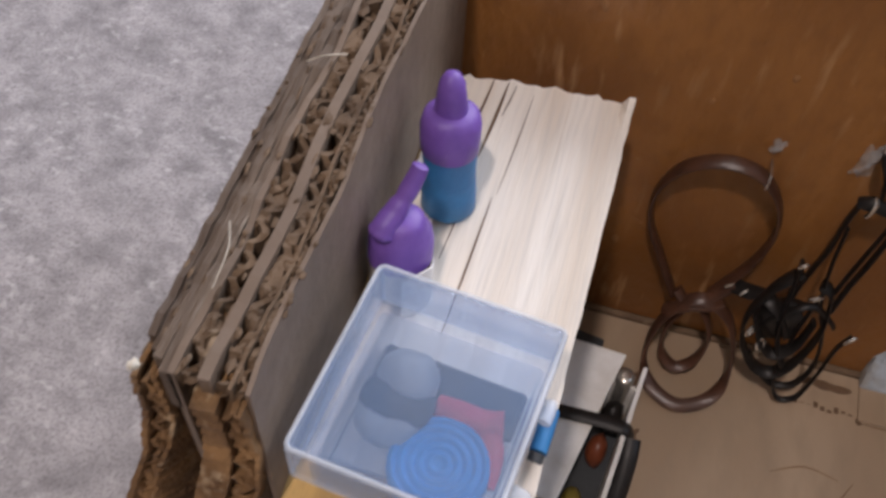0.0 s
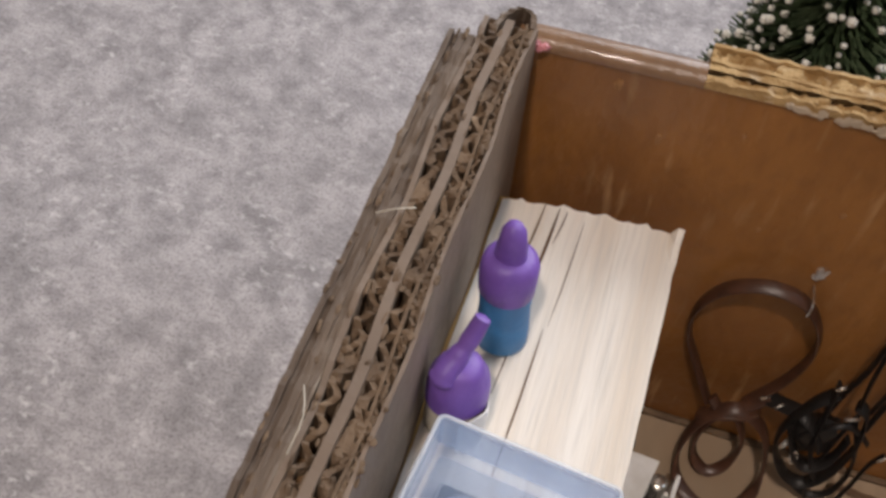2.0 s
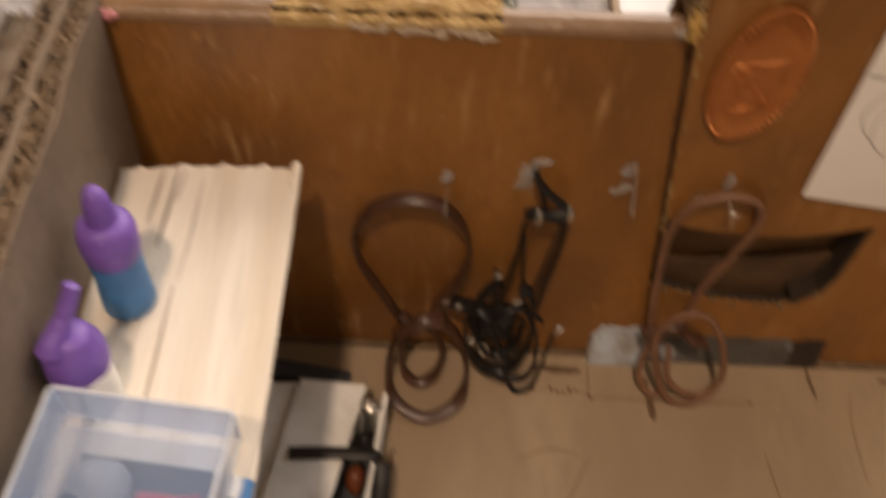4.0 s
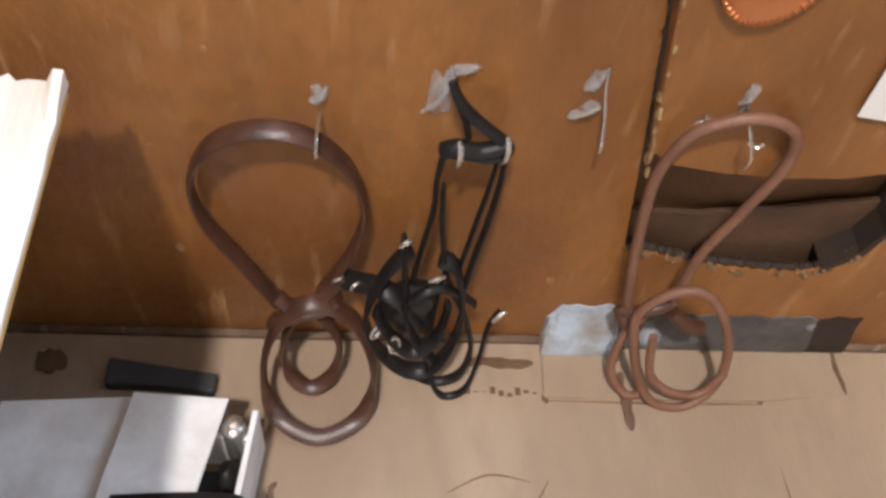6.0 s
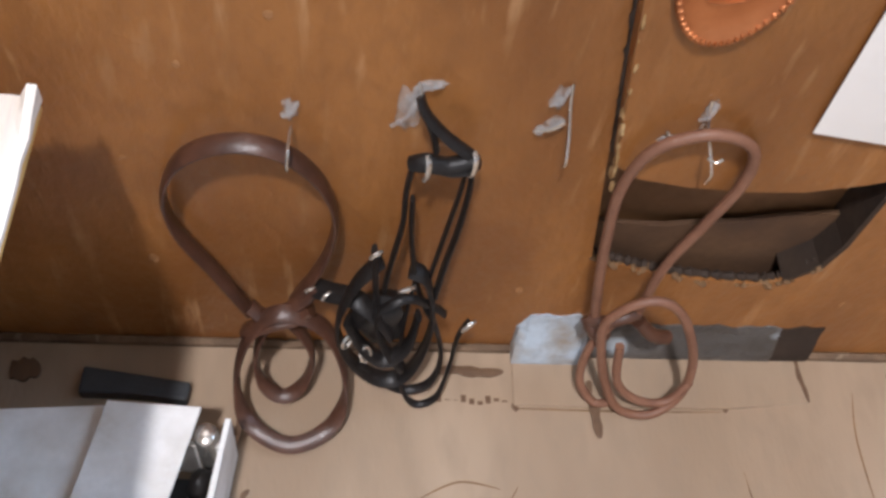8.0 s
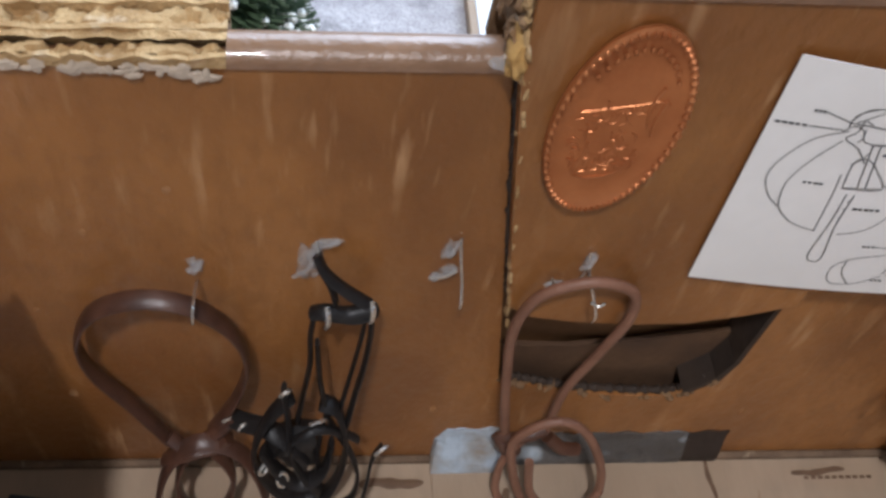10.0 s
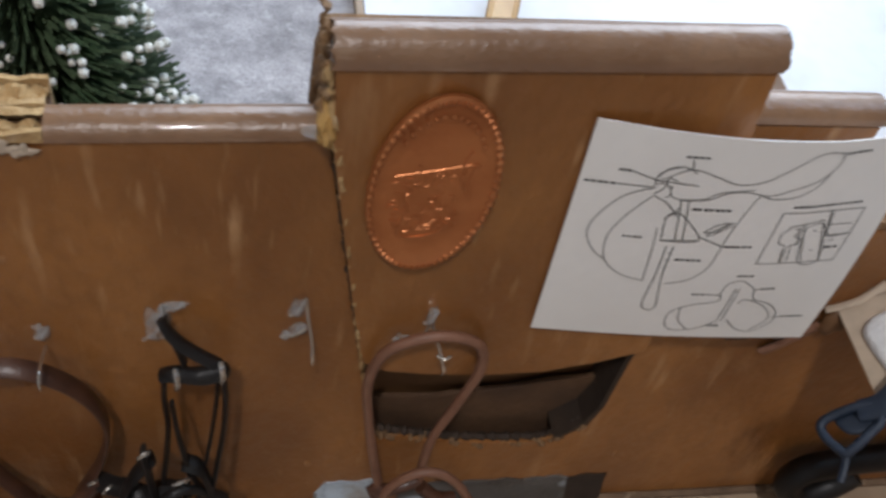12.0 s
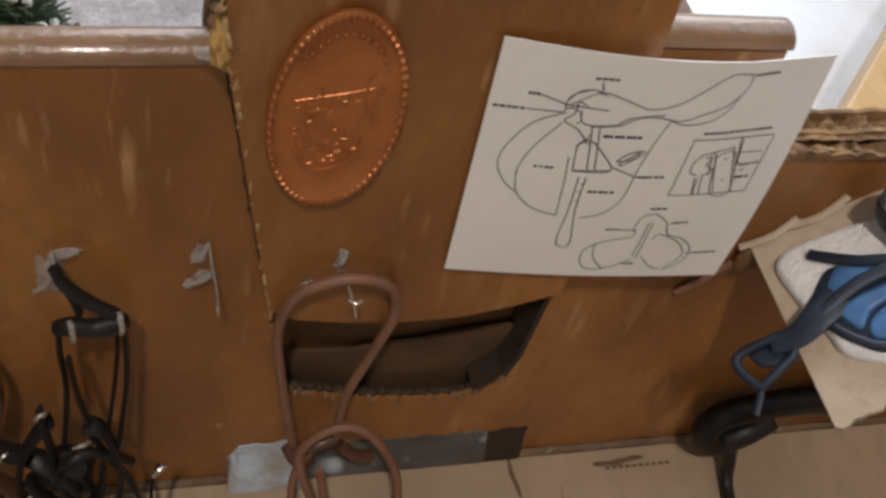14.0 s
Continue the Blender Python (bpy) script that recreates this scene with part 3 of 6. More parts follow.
def left_wall():
    """Two sheets of double card side by side; the front end is cut and the sheets gape."""
    w = empty("wall_left", "thick corrugated cardboard side wall, flutes open along the top edge", "wall", kind="structure")
    y0, y1 = -0.1130, -0.002
    t = 0.1325
    b = bmesh.new()
    liner(b, "y", -0.0007, 0.0, y0, y1, t, -0.003, 0.004, 0.0004, 1)
    part("inner_liner", b, TAUPE, w, "smooth taupe inner face")
    b = bmesh.new()
    liner(b, "y", -0.0066, -0.0049, y0, y1, t + 0.0004, -0.003, 0.004, 0.0004, 2)
    liner(b, "y", -0.0108, -0.0098, y0, y1, t + 0.0002, -0.003, 0.004, 0.0005, 3)
    part("middle_liner", b, TAUPE, w, "kraft liner between the flute rows")
    b = bmesh.new()
    zigzag(b, "y", "x", y0 + 0.0005, y1, -0.0046, -0.0024, t - 0.0003, 0.0, 0.0060, 0.0006, 1, 0.0009)
    crumple(b, "y", y0, y1, -0.0050, -0.0022, t - 0.0004, 0.0055, 11)
    part("fluting", b, KRAFT_EDGE, w, "corrugated card fluting")
    b = bmesh.new()
    zigzag(b, "y", "x", y0 + 0.0005, y1, -0.0094, -0.0073, t - 0.0004, 0.0, 0.0056, 0.0006, 2, 0.0009)
    crumple(b, "y", y0, y1, -0.0099, -0.0066, t - 0.0005, 0.0055, 12)
    part("fluting", b, KRAFT_EDGE, w, "corrugated card fluting")
    b = bmesh.new()
    zigzag(b, "y", "x", y0 + 0.0005, y1, -0.0018, -0.0010, t - 0.0003, 0.10, 0.0027, 0.0003, 7, 0.0006)
    crumple(b, "y", y0, y1, -0.0021, -0.0006, t - 0.0005, 0.0022, 13)
    liner(b, "y", -0.0025, -0.0020, y0, y1, t + 0.0001, 0.10, 0.002, 0.0004, 9)
    part("fine_fluting", b, KRAFT_EDGE, w, "fine fluting under the inner face")
    b = bmesh.new()
    for k, (c0, c1, dz) in enumerate(((-0.0124, -0.0107, -0.0005), (-0.0137, -0.0124, -0.0001), (-0.0149, -0.0137, -0.0007), (-0.0160, -0.0149, -0.0001))):
        liner(b, "y", c0, c1, y0 + 0.0015 * k, y1 - 0.006, t + dz, t - 0.010, 0.003, 0.0005, 5 + k, 0.0)
        liner(b, "y", c0, c1, y0 + 0.0150, y1 - 0.006, t - 0.0102, -0.003, 0.003, 0.0, 5 + k, 0.0)
    part("outer_sheet", b, KRAFT_OUT, w, "crushed grey-brown outer card layers")
    b = bmesh.new()
    rnd = random.Random(31)
    for i in range(230):
        x = rnd.choice((-0.0003, -0.0010, -0.0048, -0.0052, -0.0063, -0.0068, -0.0098, -0.0106, -0.0124, -0.0142, -0.0156)) + rnd.uniform(-0.0004, 0.0004)
        blob(b, (x, rnd.uniform(y0, y1 - 0.004), t + rnd.uniform(-0.0008, 0.0003)), (rnd.uniform(0.0002, 0.0006), rnd.uniform(0.0005, 0.0018), rnd.uniform(0.0002, 0.0006)), i, 0.8, 1)
    part("frayed_fibre", b, KRAFT_EDGE, w, "frayed card fibres along the cut")
    b = bmesh.new()
    for i in range(60):
        x = rnd.choice((-0.0030, -0.0082)) + rnd.uniform(-0.0012, 0.0012)
        blob(b, (x, rnd.uniform(y0, y1 - 0.004), t - rnd.uniform(0.0002, 0.0018)), (rnd.uniform(0.0005, 0.0011), rnd.uniform(0.0006, 0.0014), rnd.uniform(0.0005, 0.0010)), i, 0.9, 1)
    part("crushed_flute", b, KRAFT_EDGE, w, "crushed bits of fluting")
    # dark bottom inside the flutes keeps them closed from below
    b = bmesh.new()
    box(b, (-0.0155, y0 + 0.001, -0.003), (-0.0002, y1, 0.004))
    part("base_strip", b, KRAFT, w)
    # gaping, wavy cut end: two leaves that bow apart below the top
    for nm, front, xs, left, right, mid in (
            ("outer_leaf", -0.1130, (-0.0160, -0.0122), [(-0.0161, 0.134), (-0.0173, 0.125), (-0.0188, 0.1136), (-0.0219, 0.100), (-0.0304, 0.076), (-0.0400, 0.046), (-0.0440, 0.0)], [(-0.0128, 0.134), (-0.0136, 0.122), (-0.0139, 0.1146), (-0.0161, 0.1056), (-0.0209, 0.092), (-0.0312, 0.055), (-0.0380, 0.0)], 0.12),
            ("inner_leaf", -0.1150, (-0.0100, -0.0005), [(-0.0082, 0.134), (-0.0073, 0.1254), (-0.0086, 0.1122), (-0.0113, 0.1024), (-0.0161, 0.083), (-0.0200, 0.065), (-0.0240, 0.0)], [(-0.0006, 0.134), (-0.0006, 0.1234), (-0.0001, 0.1166), (-0.0014, 0.1036), (-0.0038, 0.093), (-0.0069, 0.077), (-0.0100, 0.0)], 0.45)):
        leaf = {"sheet": bmesh.new(), "fluting": bmesh.new()}
        n = 150
        last = None
        rnd = random.Random(len(nm))
        for i in range(n + 1):
            z = t - 0.0030 - (t - 0.0034) * i / n
            xl = float(np.interp(z, [q[1] for q in left[::-1]], [q[0] for q in left[::-1]])) + 0.0004 * noise.noise(Vector((z * 200, 1, front * 99)))
            xr = float(np.interp(z, [q[1] for q in right[::-1]], [q[0] for q in right[::-1]])) + 0.0004 * noise.noise(Vector((z * 200, 5, front * 99)))
            xm = xl + (xr - xl) * mid
            yf, yb = front + rnd.uniform(-0.0005, 0.0005) + 0.0012 * noise.noise(Vector((z * 120, 3, front * 50))), -0.098
            back = [xs[0] + (xs[1] - xs[0]) * f for f in (0.0, 0.15, max(mid, 0.2), max(mid, 0.2) + 0.1, 0.85, 1.0)]
            wave = 0.5 + 0.5 * math.sin(2 * math.pi * z / 0.0056 + 1.2 * math.sin(z * 210))
            xw = xm + 0.0009 + (xr - xm - 0.0018) * min(max(wave + rnd.uniform(-0.15, 0.15), 0), 1)
            strips = [("sheet", xl, xm + 0.0004, back[0], back[2], yf), ("sheet", xr - 0.0007, xr, back[4], back[5], yf + 0.0004), ("fluting", xw - 0.0004, xw + 0.0004, back[3], back[4], yf + 0.0006),
                      ("fluting", xm + 0.0002, xr - 0.0004, back[2], back[4], yf + 0.0052)]
            rows = [[leaf[k].verts.new(q) for q in ((b0, yb, z), (x0, y, z), (x1, y + rnd.uniform(0, 0.0003), z), (b1, yb, z))] for k, x0, x1, b0, b1, y in strips]
            if last:
                for (k, *_), p, q in zip(strips, last, rows):
                    for j in range(4):
                        leaf[k].faces.new((p[j], p[(j + 1) % 4], q[(j + 1) % 4], q[j]))
            else:
                for (k, *_), row in zip(strips, rows):
                    leaf[k].faces.new(row)
            last = rows
        sheet_ob = part(nm, leaf["sheet"], ORANGE_CARD, w, "bowed torn end of a card sheet")
        part("fluting", leaf["fluting"], ORANGE_CARD, sheet_ob, "open fluting in the cut end")
    b = bmesh.new()
    blob(b, (-0.0155, y0 - 0.0003, t), (0.0007, 0.0008, 0.0008), 1, 0.6)
    part("pale_tip", b, CREAM, w, "scuffed pale corner tip")
    b = bmesh.new()
    tube(b, [(-0.0135, -0.056, t + 0.0005), (-0.0105, -0.0555, t + 0.0022), (-0.0075, -0.0535, t + 0.0015)], 0.00012, sides=5)
    tube(b, [(-0.0105, -0.100, t + 0.0005), (-0.0100, -0.095, t + 0.0030), (-0.0120, -0.090, t + 0.0020)], 0.00010, sides=5)
    part("stray_fibre", b, CREAM, w, "stray pale fibre")
    # curled end of the fold at the corner
    b = bmesh.new()
    pts = [(-0.0082, -0.006, 0), (-0.0072, 0.000, 0), (-0.0046, 0.0034, 0), (-0.0018, 0.0022, 0), (-0.0008, -0.0020, 0)]
    line = spline(pts, 6)
    prev = None
    for i, q in enumerate(line):
        row = [b.verts.new((q.x + dx, q.y, z)) for dx, z in ((-0.0006, -0.003), (-0.0006, 0.1322 - 0.0002 * (i % 3)), (0.0006, 0.1322 - 0.0002 * (i % 3)), (0.0006, -0.003))]
        if prev:
            for k in range(4):
                b.faces.new((prev[k], prev[(k + 1) % 4], row[(k + 1) % 4], row[k]))
        else:
            b.faces.new(row)
        prev = row
    b.faces.new(prev[::-1])
    part("corner_curl", b, KRAFT_OUT, w, "curled card at the corner")
    b = bmesh.new()
    for i, d in enumerate(((0, 0), (0.0011, 0.0006), (-0.0007, 0.0010))):
        blob(b, (0.0009 + d[0], -0.0008, 0.1268 + d[1]), (0.0010, 0.0008, 0.0009), i, 0.5, 2)
    part("glue_spot", b, PINK, w, "small pink glue spot")


left_wall()


def floor():
    f = empty("floor", "raw kraft cardboard floor with seams and brown paint smears", "floor", kind="structure")
    b = bmesh.new()
    slab(b, [(0.0, -0.26), (0.33, -0.26), (0.33, 0.0), (0.0, 0.0)], -0.004, 0.0)
    part("sheet", b, KRAFT, f)
    b = bmesh.new()
    slab(b, [(0.1222, -0.0150), (0.1720, -0.0150), (0.1935, -0.0130), (0.1935, -0.0005), (0.1225, -0.0005)], 0.0, 0.0008, 0.0003)
    part("tucked_flap", b, KRAFT, f, "tucked-in card flap")
    b = bmesh.new()
    rnd = random.Random(2)

    def smear(x0, y0, x1, y1, wd, z=0.0004):
        pts = [(x0 + (x1 - x0) * k / 5 + rnd.uniform(-0.0005, 0.0005), y0 + (y1 - y0) * k / 5 + rnd.uniform(-0.0005, 0.0005), z) for k in range(6)]
        tube(b, pts, wd, flat=0.22, flat_axis=(0, 0, 1), steps=4, sides=6, taper=lambda u: 0.35 + 0.75 * math.sin(u * math.pi) ** 0.5 + 0.15 * math.sin(u * 17))

    smear(0.1400, -0.0090, 0.1414, -0.0225, 0.0012, 0.0010)
    smear(0.1050, -0.0068, 0.1205, -0.0062, 0.0013)
    smear(0.1920, 0.0, 0.1930, -0.0128, 0.0006, 0.0010)
    smear(0.1725, -0.0157, 0.1720, -0.0150, 0.0006)
    smear(0.1222, -0.0150, 0.1229, -0.0163, 0.0007)
    smear(0.0100, -0.0085, 0.0160, -0.0075, 0.0028)
    smear(0.0612, -0.0180, 0.0600, -0.0300, 0.0010)
    smear(0.0625, -0.0420, 0.0640, -0.0350, 0.0007)
    smear(0.2150, -0.0060, 0.2300, -0.0050, 0.0008)
    part("paint_smear", b, STAIN, f, "brown paint smears")
    b = bmesh.new()
    for pts in ([(0.110, -0.060, 0.0), (0.116, -0.045, 0.0), (0.122, -0.034, 0.0)], [(0.118, -0.0345, 0.0), (0.109, -0.033, 0.0), (0.100, -0.037, 0.0)], [(0.172, -0.0155, 0.0), (0.150, -0.0158, 0.0), (0.123, -0.0155, 0.0)],
                [(0.180, -0.060, 0.0), (0.176, -0.045, 0.0), (0.1740, -0.030, 0.0)], [(0.205, -0.010, 0.0), (0.203, -0.022, 0.0), (0.2035, -0.040, 0.0)], [(0.230, -0.020, 0.0), (0.245, -0.034, 0.0), (0.252, -0.050, 0.0)]):
        tube(b, pts, 0.00022, flat=0.6, flat_axis=(0, 0, 1), sides=5, steps=6, taper=lambda u: 0.4 + 0.7 * math.sin(u * math.pi))
    part("crease", b, RUST, f, "fine creases in the card")
    b = bmesh.new()
    for k in range(9):
        x = 0.1045 + 0.0019 * k
        box(b, (x, -0.0142 + 0.0006 * math.sin(k), 0.0), (x + 0.0012, -0.0132 + 0.0008 * math.cos(k * 2), 0.0002))
    for k in range(10):
        x = 0.218 + 0.0019 * k
        box(b, (x, -0.0072, 0.0), (x + 0.0012, -0.0064, 0.0002))
    part("print_bar", b, STAIN, f, "faint brown printing")


floor()
for nm, lo, hi in (("wall_right", (0.330, -0.26, -0.004), (0.336, 0.009, 0.11)),):
    tagged(mesh_ob(nm, box(bmesh.new(), lo, hi, 0.0005), PAINT), "plain brown painted cardboard side wall", "wall", kind="structure")


# ---- shelf on the side wall and what stands on it ----
SHELF = 0.0960


def shelf():
    s = empty("wooden_shelf", "pale splintered wooden shelf board fixed to the side wall", "shelf")
    b = bmesh.new()
    slab(b, [(-0.0002, -0.014), (0.010, -0.0135), (0.022, -0.0128), (0.0395, -0.0125), (0.0388, -0.060), (0.0365, -0.1180), (0.020, -0.1190), (-0.0004, -0.1166)], SHELF - 0.0026, SHELF - 0.0009, 0.0003)
    part("board", b, BALSA_END, s, "yellow raw wood underside board", False)
    rnd = random.Random(4)
    b = bmesh.new()
    nx, ny = 30, 24
    top, low = [], []
    for i in range(nx + 1):
        u = i / nx
        back = -0.0123 - 0.0030 * (1 - u) ** 2 + rnd.uniform(-0.0004, 0.0004) + (0.0006 if i % 7 == 3 else 0)
        ct, cl = [], []
        for j in range(ny + 1):
            v = j / ny
            y = back + v * (-0.1045 - back)
            x = 0.0008 + u * (0.0388 - 0.0012 * v) + rnd.uniform(-0.00015, 0.00015) * (i in (0, nx))
            z = SHELF + 0.0004 * math.sin(u * 3.1) - 0.00012 * (i % 5 == 2) + 0.0002 * noise.noise(Vector((u * 9, v * 2, 0)))
            if i >= nx - 1 and j < 2:
                z += 0.0022 * (1 - j * 0.6)
            ct.append(b.verts.new((x, y, z)))
            cl.append(b.verts.new((x, y, SHELF - 0.0009)))
        top.append(ct)
        low.append(cl)
    for i in range(nx):
        for j in range(ny):
            b.faces.new((top[i][j], top[i][j + 1], top[i + 1][j + 1], top[i + 1][j]))
    for a, c in ((0, 1), (nx, -1)):
        for j in range(ny):
            b.faces.new((top[a][j], top[a][j + 1], low[a][j + 1], low[a][j])[::c])
    for j in (0, ny):
        for i in range(nx):
            b.faces.new((top[i][j], top[i + 1][j], low[i + 1][j], low[i][j]))
    part("veneer", b, BALSA, s, "pale streaked balsa top with a ragged end")
    b = bmesh.new()
    for x, y0, y1, w in ((0.0100, -0.014, -0.030, 0.00018), (0.0132, -0.014, -0.036, 0.00028), (0.0150, -0.014, -0.024, 0.00013), (0.0190, -0.016, -0.044, 0.00010), (0.0172, -0.045, -0.078, 0.00016), (0.0125, -0.040, -0.062, 0.00013)):
        tube(b, [(x, y0, SHELF + 0.0004), (x - 0.0004, (y0 + y1) / 2, SHELF + 0.00045), (x - 0.0011, y1, SHELF + 0.0004)], w, flat=0.5, flat_axis=(0, 0, 1), sides=5, taper=lambda u: 0.3 + math.sin(u * math.pi))
    part("split", b, STAIN, s, "dark splits in the grain")


shelf()


def tall_bottle():
    s = empty("tall_bottle", "clay squeeze bottle, blue body under a purple nozzle cap", "bottle")
    m = Matrix.Translation((0.0098, -0.0497, SHELF + 0.0005)) @ Matrix.Rotation(radians(-3), 4, "Y") @ Matrix.Rotation(radians(-6), 4, "X")
    b = lathe(bmesh.new(), [(0.0044, 0.0), (0.0051, 0.0008), (0.0051, 0.005), (0.0049, 0.010), (0.0051, 0.0150), (0.0046, 0.0154)], m, 28, 0.02, 1)
    part("body", b, BLUE, s, smooth=True)
    b = lathe(bmesh.new(), [(0.0048, 0.0148), (0.0054, 0.0153), (0.0055, 0.0185), (0.0054, 0.0212), (0.0049, 0.0230), (0.0040, 0.0238), (0.0028, 0.0241)], m, 28, 0.02, 2)
    cap = part("cap", b, PURPLE, s, "purple clay cap", True)
    b = lathe(bmesh.new(), [(0.0030, 0.0236), (0.0029, 0.0246), (0.0027, 0.0272), (0.0023, 0.0298), (0.0015, 0.0313), (0.0005, 0.0318)], m, 20, 0.03, 3)
    part("nozzle", b, PURPLE, cap, "blunt purple nozzle", True)


def pump_bottle():
    s = empty("pump_bottle", "small clay pump bottle, cream body under a purple spout", "bottle")
    m = Matrix.Translation((0.0062, -0.0698, SHELF + 0.0005)) @ Matrix.Rotation(radians(-4), 4, "X")
    b = lathe(bmesh.new(), [(0.0045, 0.0), (0.0052, 0.0008), (0.0053, 0.006), (0.0051, 0.0105), (0.0040, 0.0112)], m, 28, 0.02, 1)
    part("body", b, CREAM, s, "cream paper-wrapped body", True)
    b = lathe(bmesh.new(), [(0.0049, 0.0095), (0.0058, 0.0102), (0.0057, 0.0130), (0.0052, 0.0155), (0.0043, 0.0170), (0.0040, 0.0184), (0.0030, 0.0194), (0.0010, 0.0197)], m, 28, 0.025, 4)
    cap = part("cap", b, PURPLE, s, "rounded purple clay cap", True)
    b = bmesh.new()
    tube(b, [(0.0036, -0.0722, SHELF + 0.0178), (0.0041, -0.0712, SHELF + 0.0194), (0.0054, -0.0686, SHELF + 0.0214), (0.0070, -0.0658, SHELF + 0.0248), (0.0080, -0.0636, SHELF + 0.0280)], 0.0025, sides=14, flat=0.9,
         taper=lambda u: 0.35 if u < 0.01 else 0.75 + 1.6 * u if u < 0.16 else 0.35 if u > 0.985 else 1.0 - 0.42 * u - 0.12 * math.exp(-((u - 0.62) / 0.05) ** 2))
    part("spout", b, PURPLE, cap, "tilted purple clay spout", True)
    b = bmesh.new()
    n = 14
    rows = []
    for i in range(n + 1):
        a = radians(-70 + 130 * i / n)
        x, y = 0.0066 + 0.0058 * math.cos(a), -0.0705 + 0.0058 * math.sin(a)
        rows.append([b.verts.new((x * k + 0.0066 * (1 - k), y * k - 0.0705 * (1 - k), z)) for k, z in ((1.0, SHELF + 0.0006), (1.0, SHELF + 0.0115 + 0.0012 * math.sin(i * 0.5)), (0.96, SHELF + 0.0115 + 0.0012 * math.sin(i * 0.5)), (0.96, SHELF + 0.0006))])
    for p, q in zip(rows, rows[1:]):
        for j in range(4):
            b.faces.new((p[j], p[(j + 1) % 4], q[(j + 1) % 4], q[j]))
    part("label_wrap", b, PAPER, s, "white paper wrap", True)


tall_bottle()
pump_bottle()

CASE = Matrix.Translation((0.0196, -0.0968, SHELF + 0.0004)) @ Matrix.Rotation(radians(-6), 4, "Z")


def rounded_shell(hx, hy, z0, z1, r, cap):
    """A rounded open box; gives its walls and its flat end (cap 1: top, -1: bottom) apart."""
    whole = bmesh.new()
    box(whole, (-hx, -hy, z0), (hx, hy, z1))
    ends = [e for e in whole.edges if all((v.co.z - (z0 + z1) / 2) * cap > 0 for v in e.verts)]
    posts = [e for e in whole.edges if abs(e.verts[0].co.z - e.verts[1].co.z) > 0.001]
    bmesh.ops.bevel(whole, geom=ends + posts, offset=r, segments=5, profile=0.5, affect="EDGES")
    whole.normal_update()
    gone = [g for g in whole.faces if g.normal.z * cap < -0.9]
    bmesh.ops.delete(whole, geom=gone, context="FACES")
    whole.normal_update()
    flat = whole.copy()
    bmesh.ops.delete(whole, geom=[g for g in whole.faces if g.normal.z * cap > 0.97], context="FACES")
    bmesh.ops.delete(flat, geom=[g for g in flat.faces if g.normal.z * cap <= 0.97], context="FACES")
    for m in (whole, flat):
        bmesh.ops.solidify(m, geom=m.faces[:], thickness=0.0008)
        bmesh.ops.transform(m, matrix=CASE, verts=m.verts)
    return whole, flat


def clear_case():
    s = empty("plastic_case", "clear plastic hinged case, closed, holding small grooming things", "case")
    hx, hy = 0.0158, 0.0170
    walls, flat = rounded_shell(hx - 0.0016, hy - 0.0028, 0.0, 0.0100, 0.0012, -1)
    tray = part("base", flat, CLEAR, s, "clear plastic base tray", True)
    part("base_wall", walls, CLEAR, tray, "clear base wall", True)
    walls, flat = rounded_shell(hx, hy, 0.0098, 0.0195, 0.0010, 1)
    lid = part("lid", flat, CLEAR_LID, s, "hazy scratched clear lid, reflected sky tinted in as blue", True)
    part("lid_wall", walls, CLEAR_WALL, lid, "milky clear rounded lid wall", True)
    b = bmesh.new()
    e, c = 0.0003, 0.0012
    pts = []
    for k, (sx, sy) in enumerate(((1, 1), (-1, 1), (-1, -1), (1, -1))):
        for j in range(7):
            a = radians(90 * k + 15 * j)
            pts.append((sx * (hx - e - c) + c * math.cos(a), sy * (hy - e - c) + c * math.sin(a)))
    tube(b, [CASE @ Vector((x, y, 0.0192)) for x, y in pts], 0.00042, closed=True, steps=1, sides=8)
    part("lid_rim", b, CLEAR_EDGE, lid, "bright moulded plastic rim", True)
    for x, y in ((-1, -1), (1, -1), (1, 1), (-1, 1)):
        b = bmesh.new()
        tube(b, [CASE @ Vector((x * (hx - 0.0006), y * (hy - 0.0006), z)) for z in (0.0102, 0.013, 0.016, 0.0186)], 0.00045, sides=8, steps=2)
        part("corner_edge", b, CLEAR_EDGE, tray, "bright moulded plastic corner", True)
    b = bmesh.new()
    slab(b, [(hx, -0.0128), (hx + 0.0030, -0.0100), (hx + 0.0034, -0.0080), (hx + 0.0026, -0.0064), (hx, -0.0058)], 0.0096, 0.0112, 0.0003)
    bmesh.ops.transform(b, matrix=CASE, verts=b.verts)
    part("latch_tab", b, CLEAR_EDGE, lid, "clear moulded latch tab", True)
    for y in (-0.0095, 0.0075):
        b = bmesh.new()
        tube(b, [CASE @ Vector((hx + 0.0008, y - 0.0018, 0.0095)), CASE @ Vector((hx + 0.0010, y, 0.0096)), CASE @ Vector((hx + 0.0008, y + 0.0018, 0.0095))], 0.0012, sides=10)
        part("hinge", b, CLEAR_EDGE, lid, "clear moulded hinge knuckle", True)


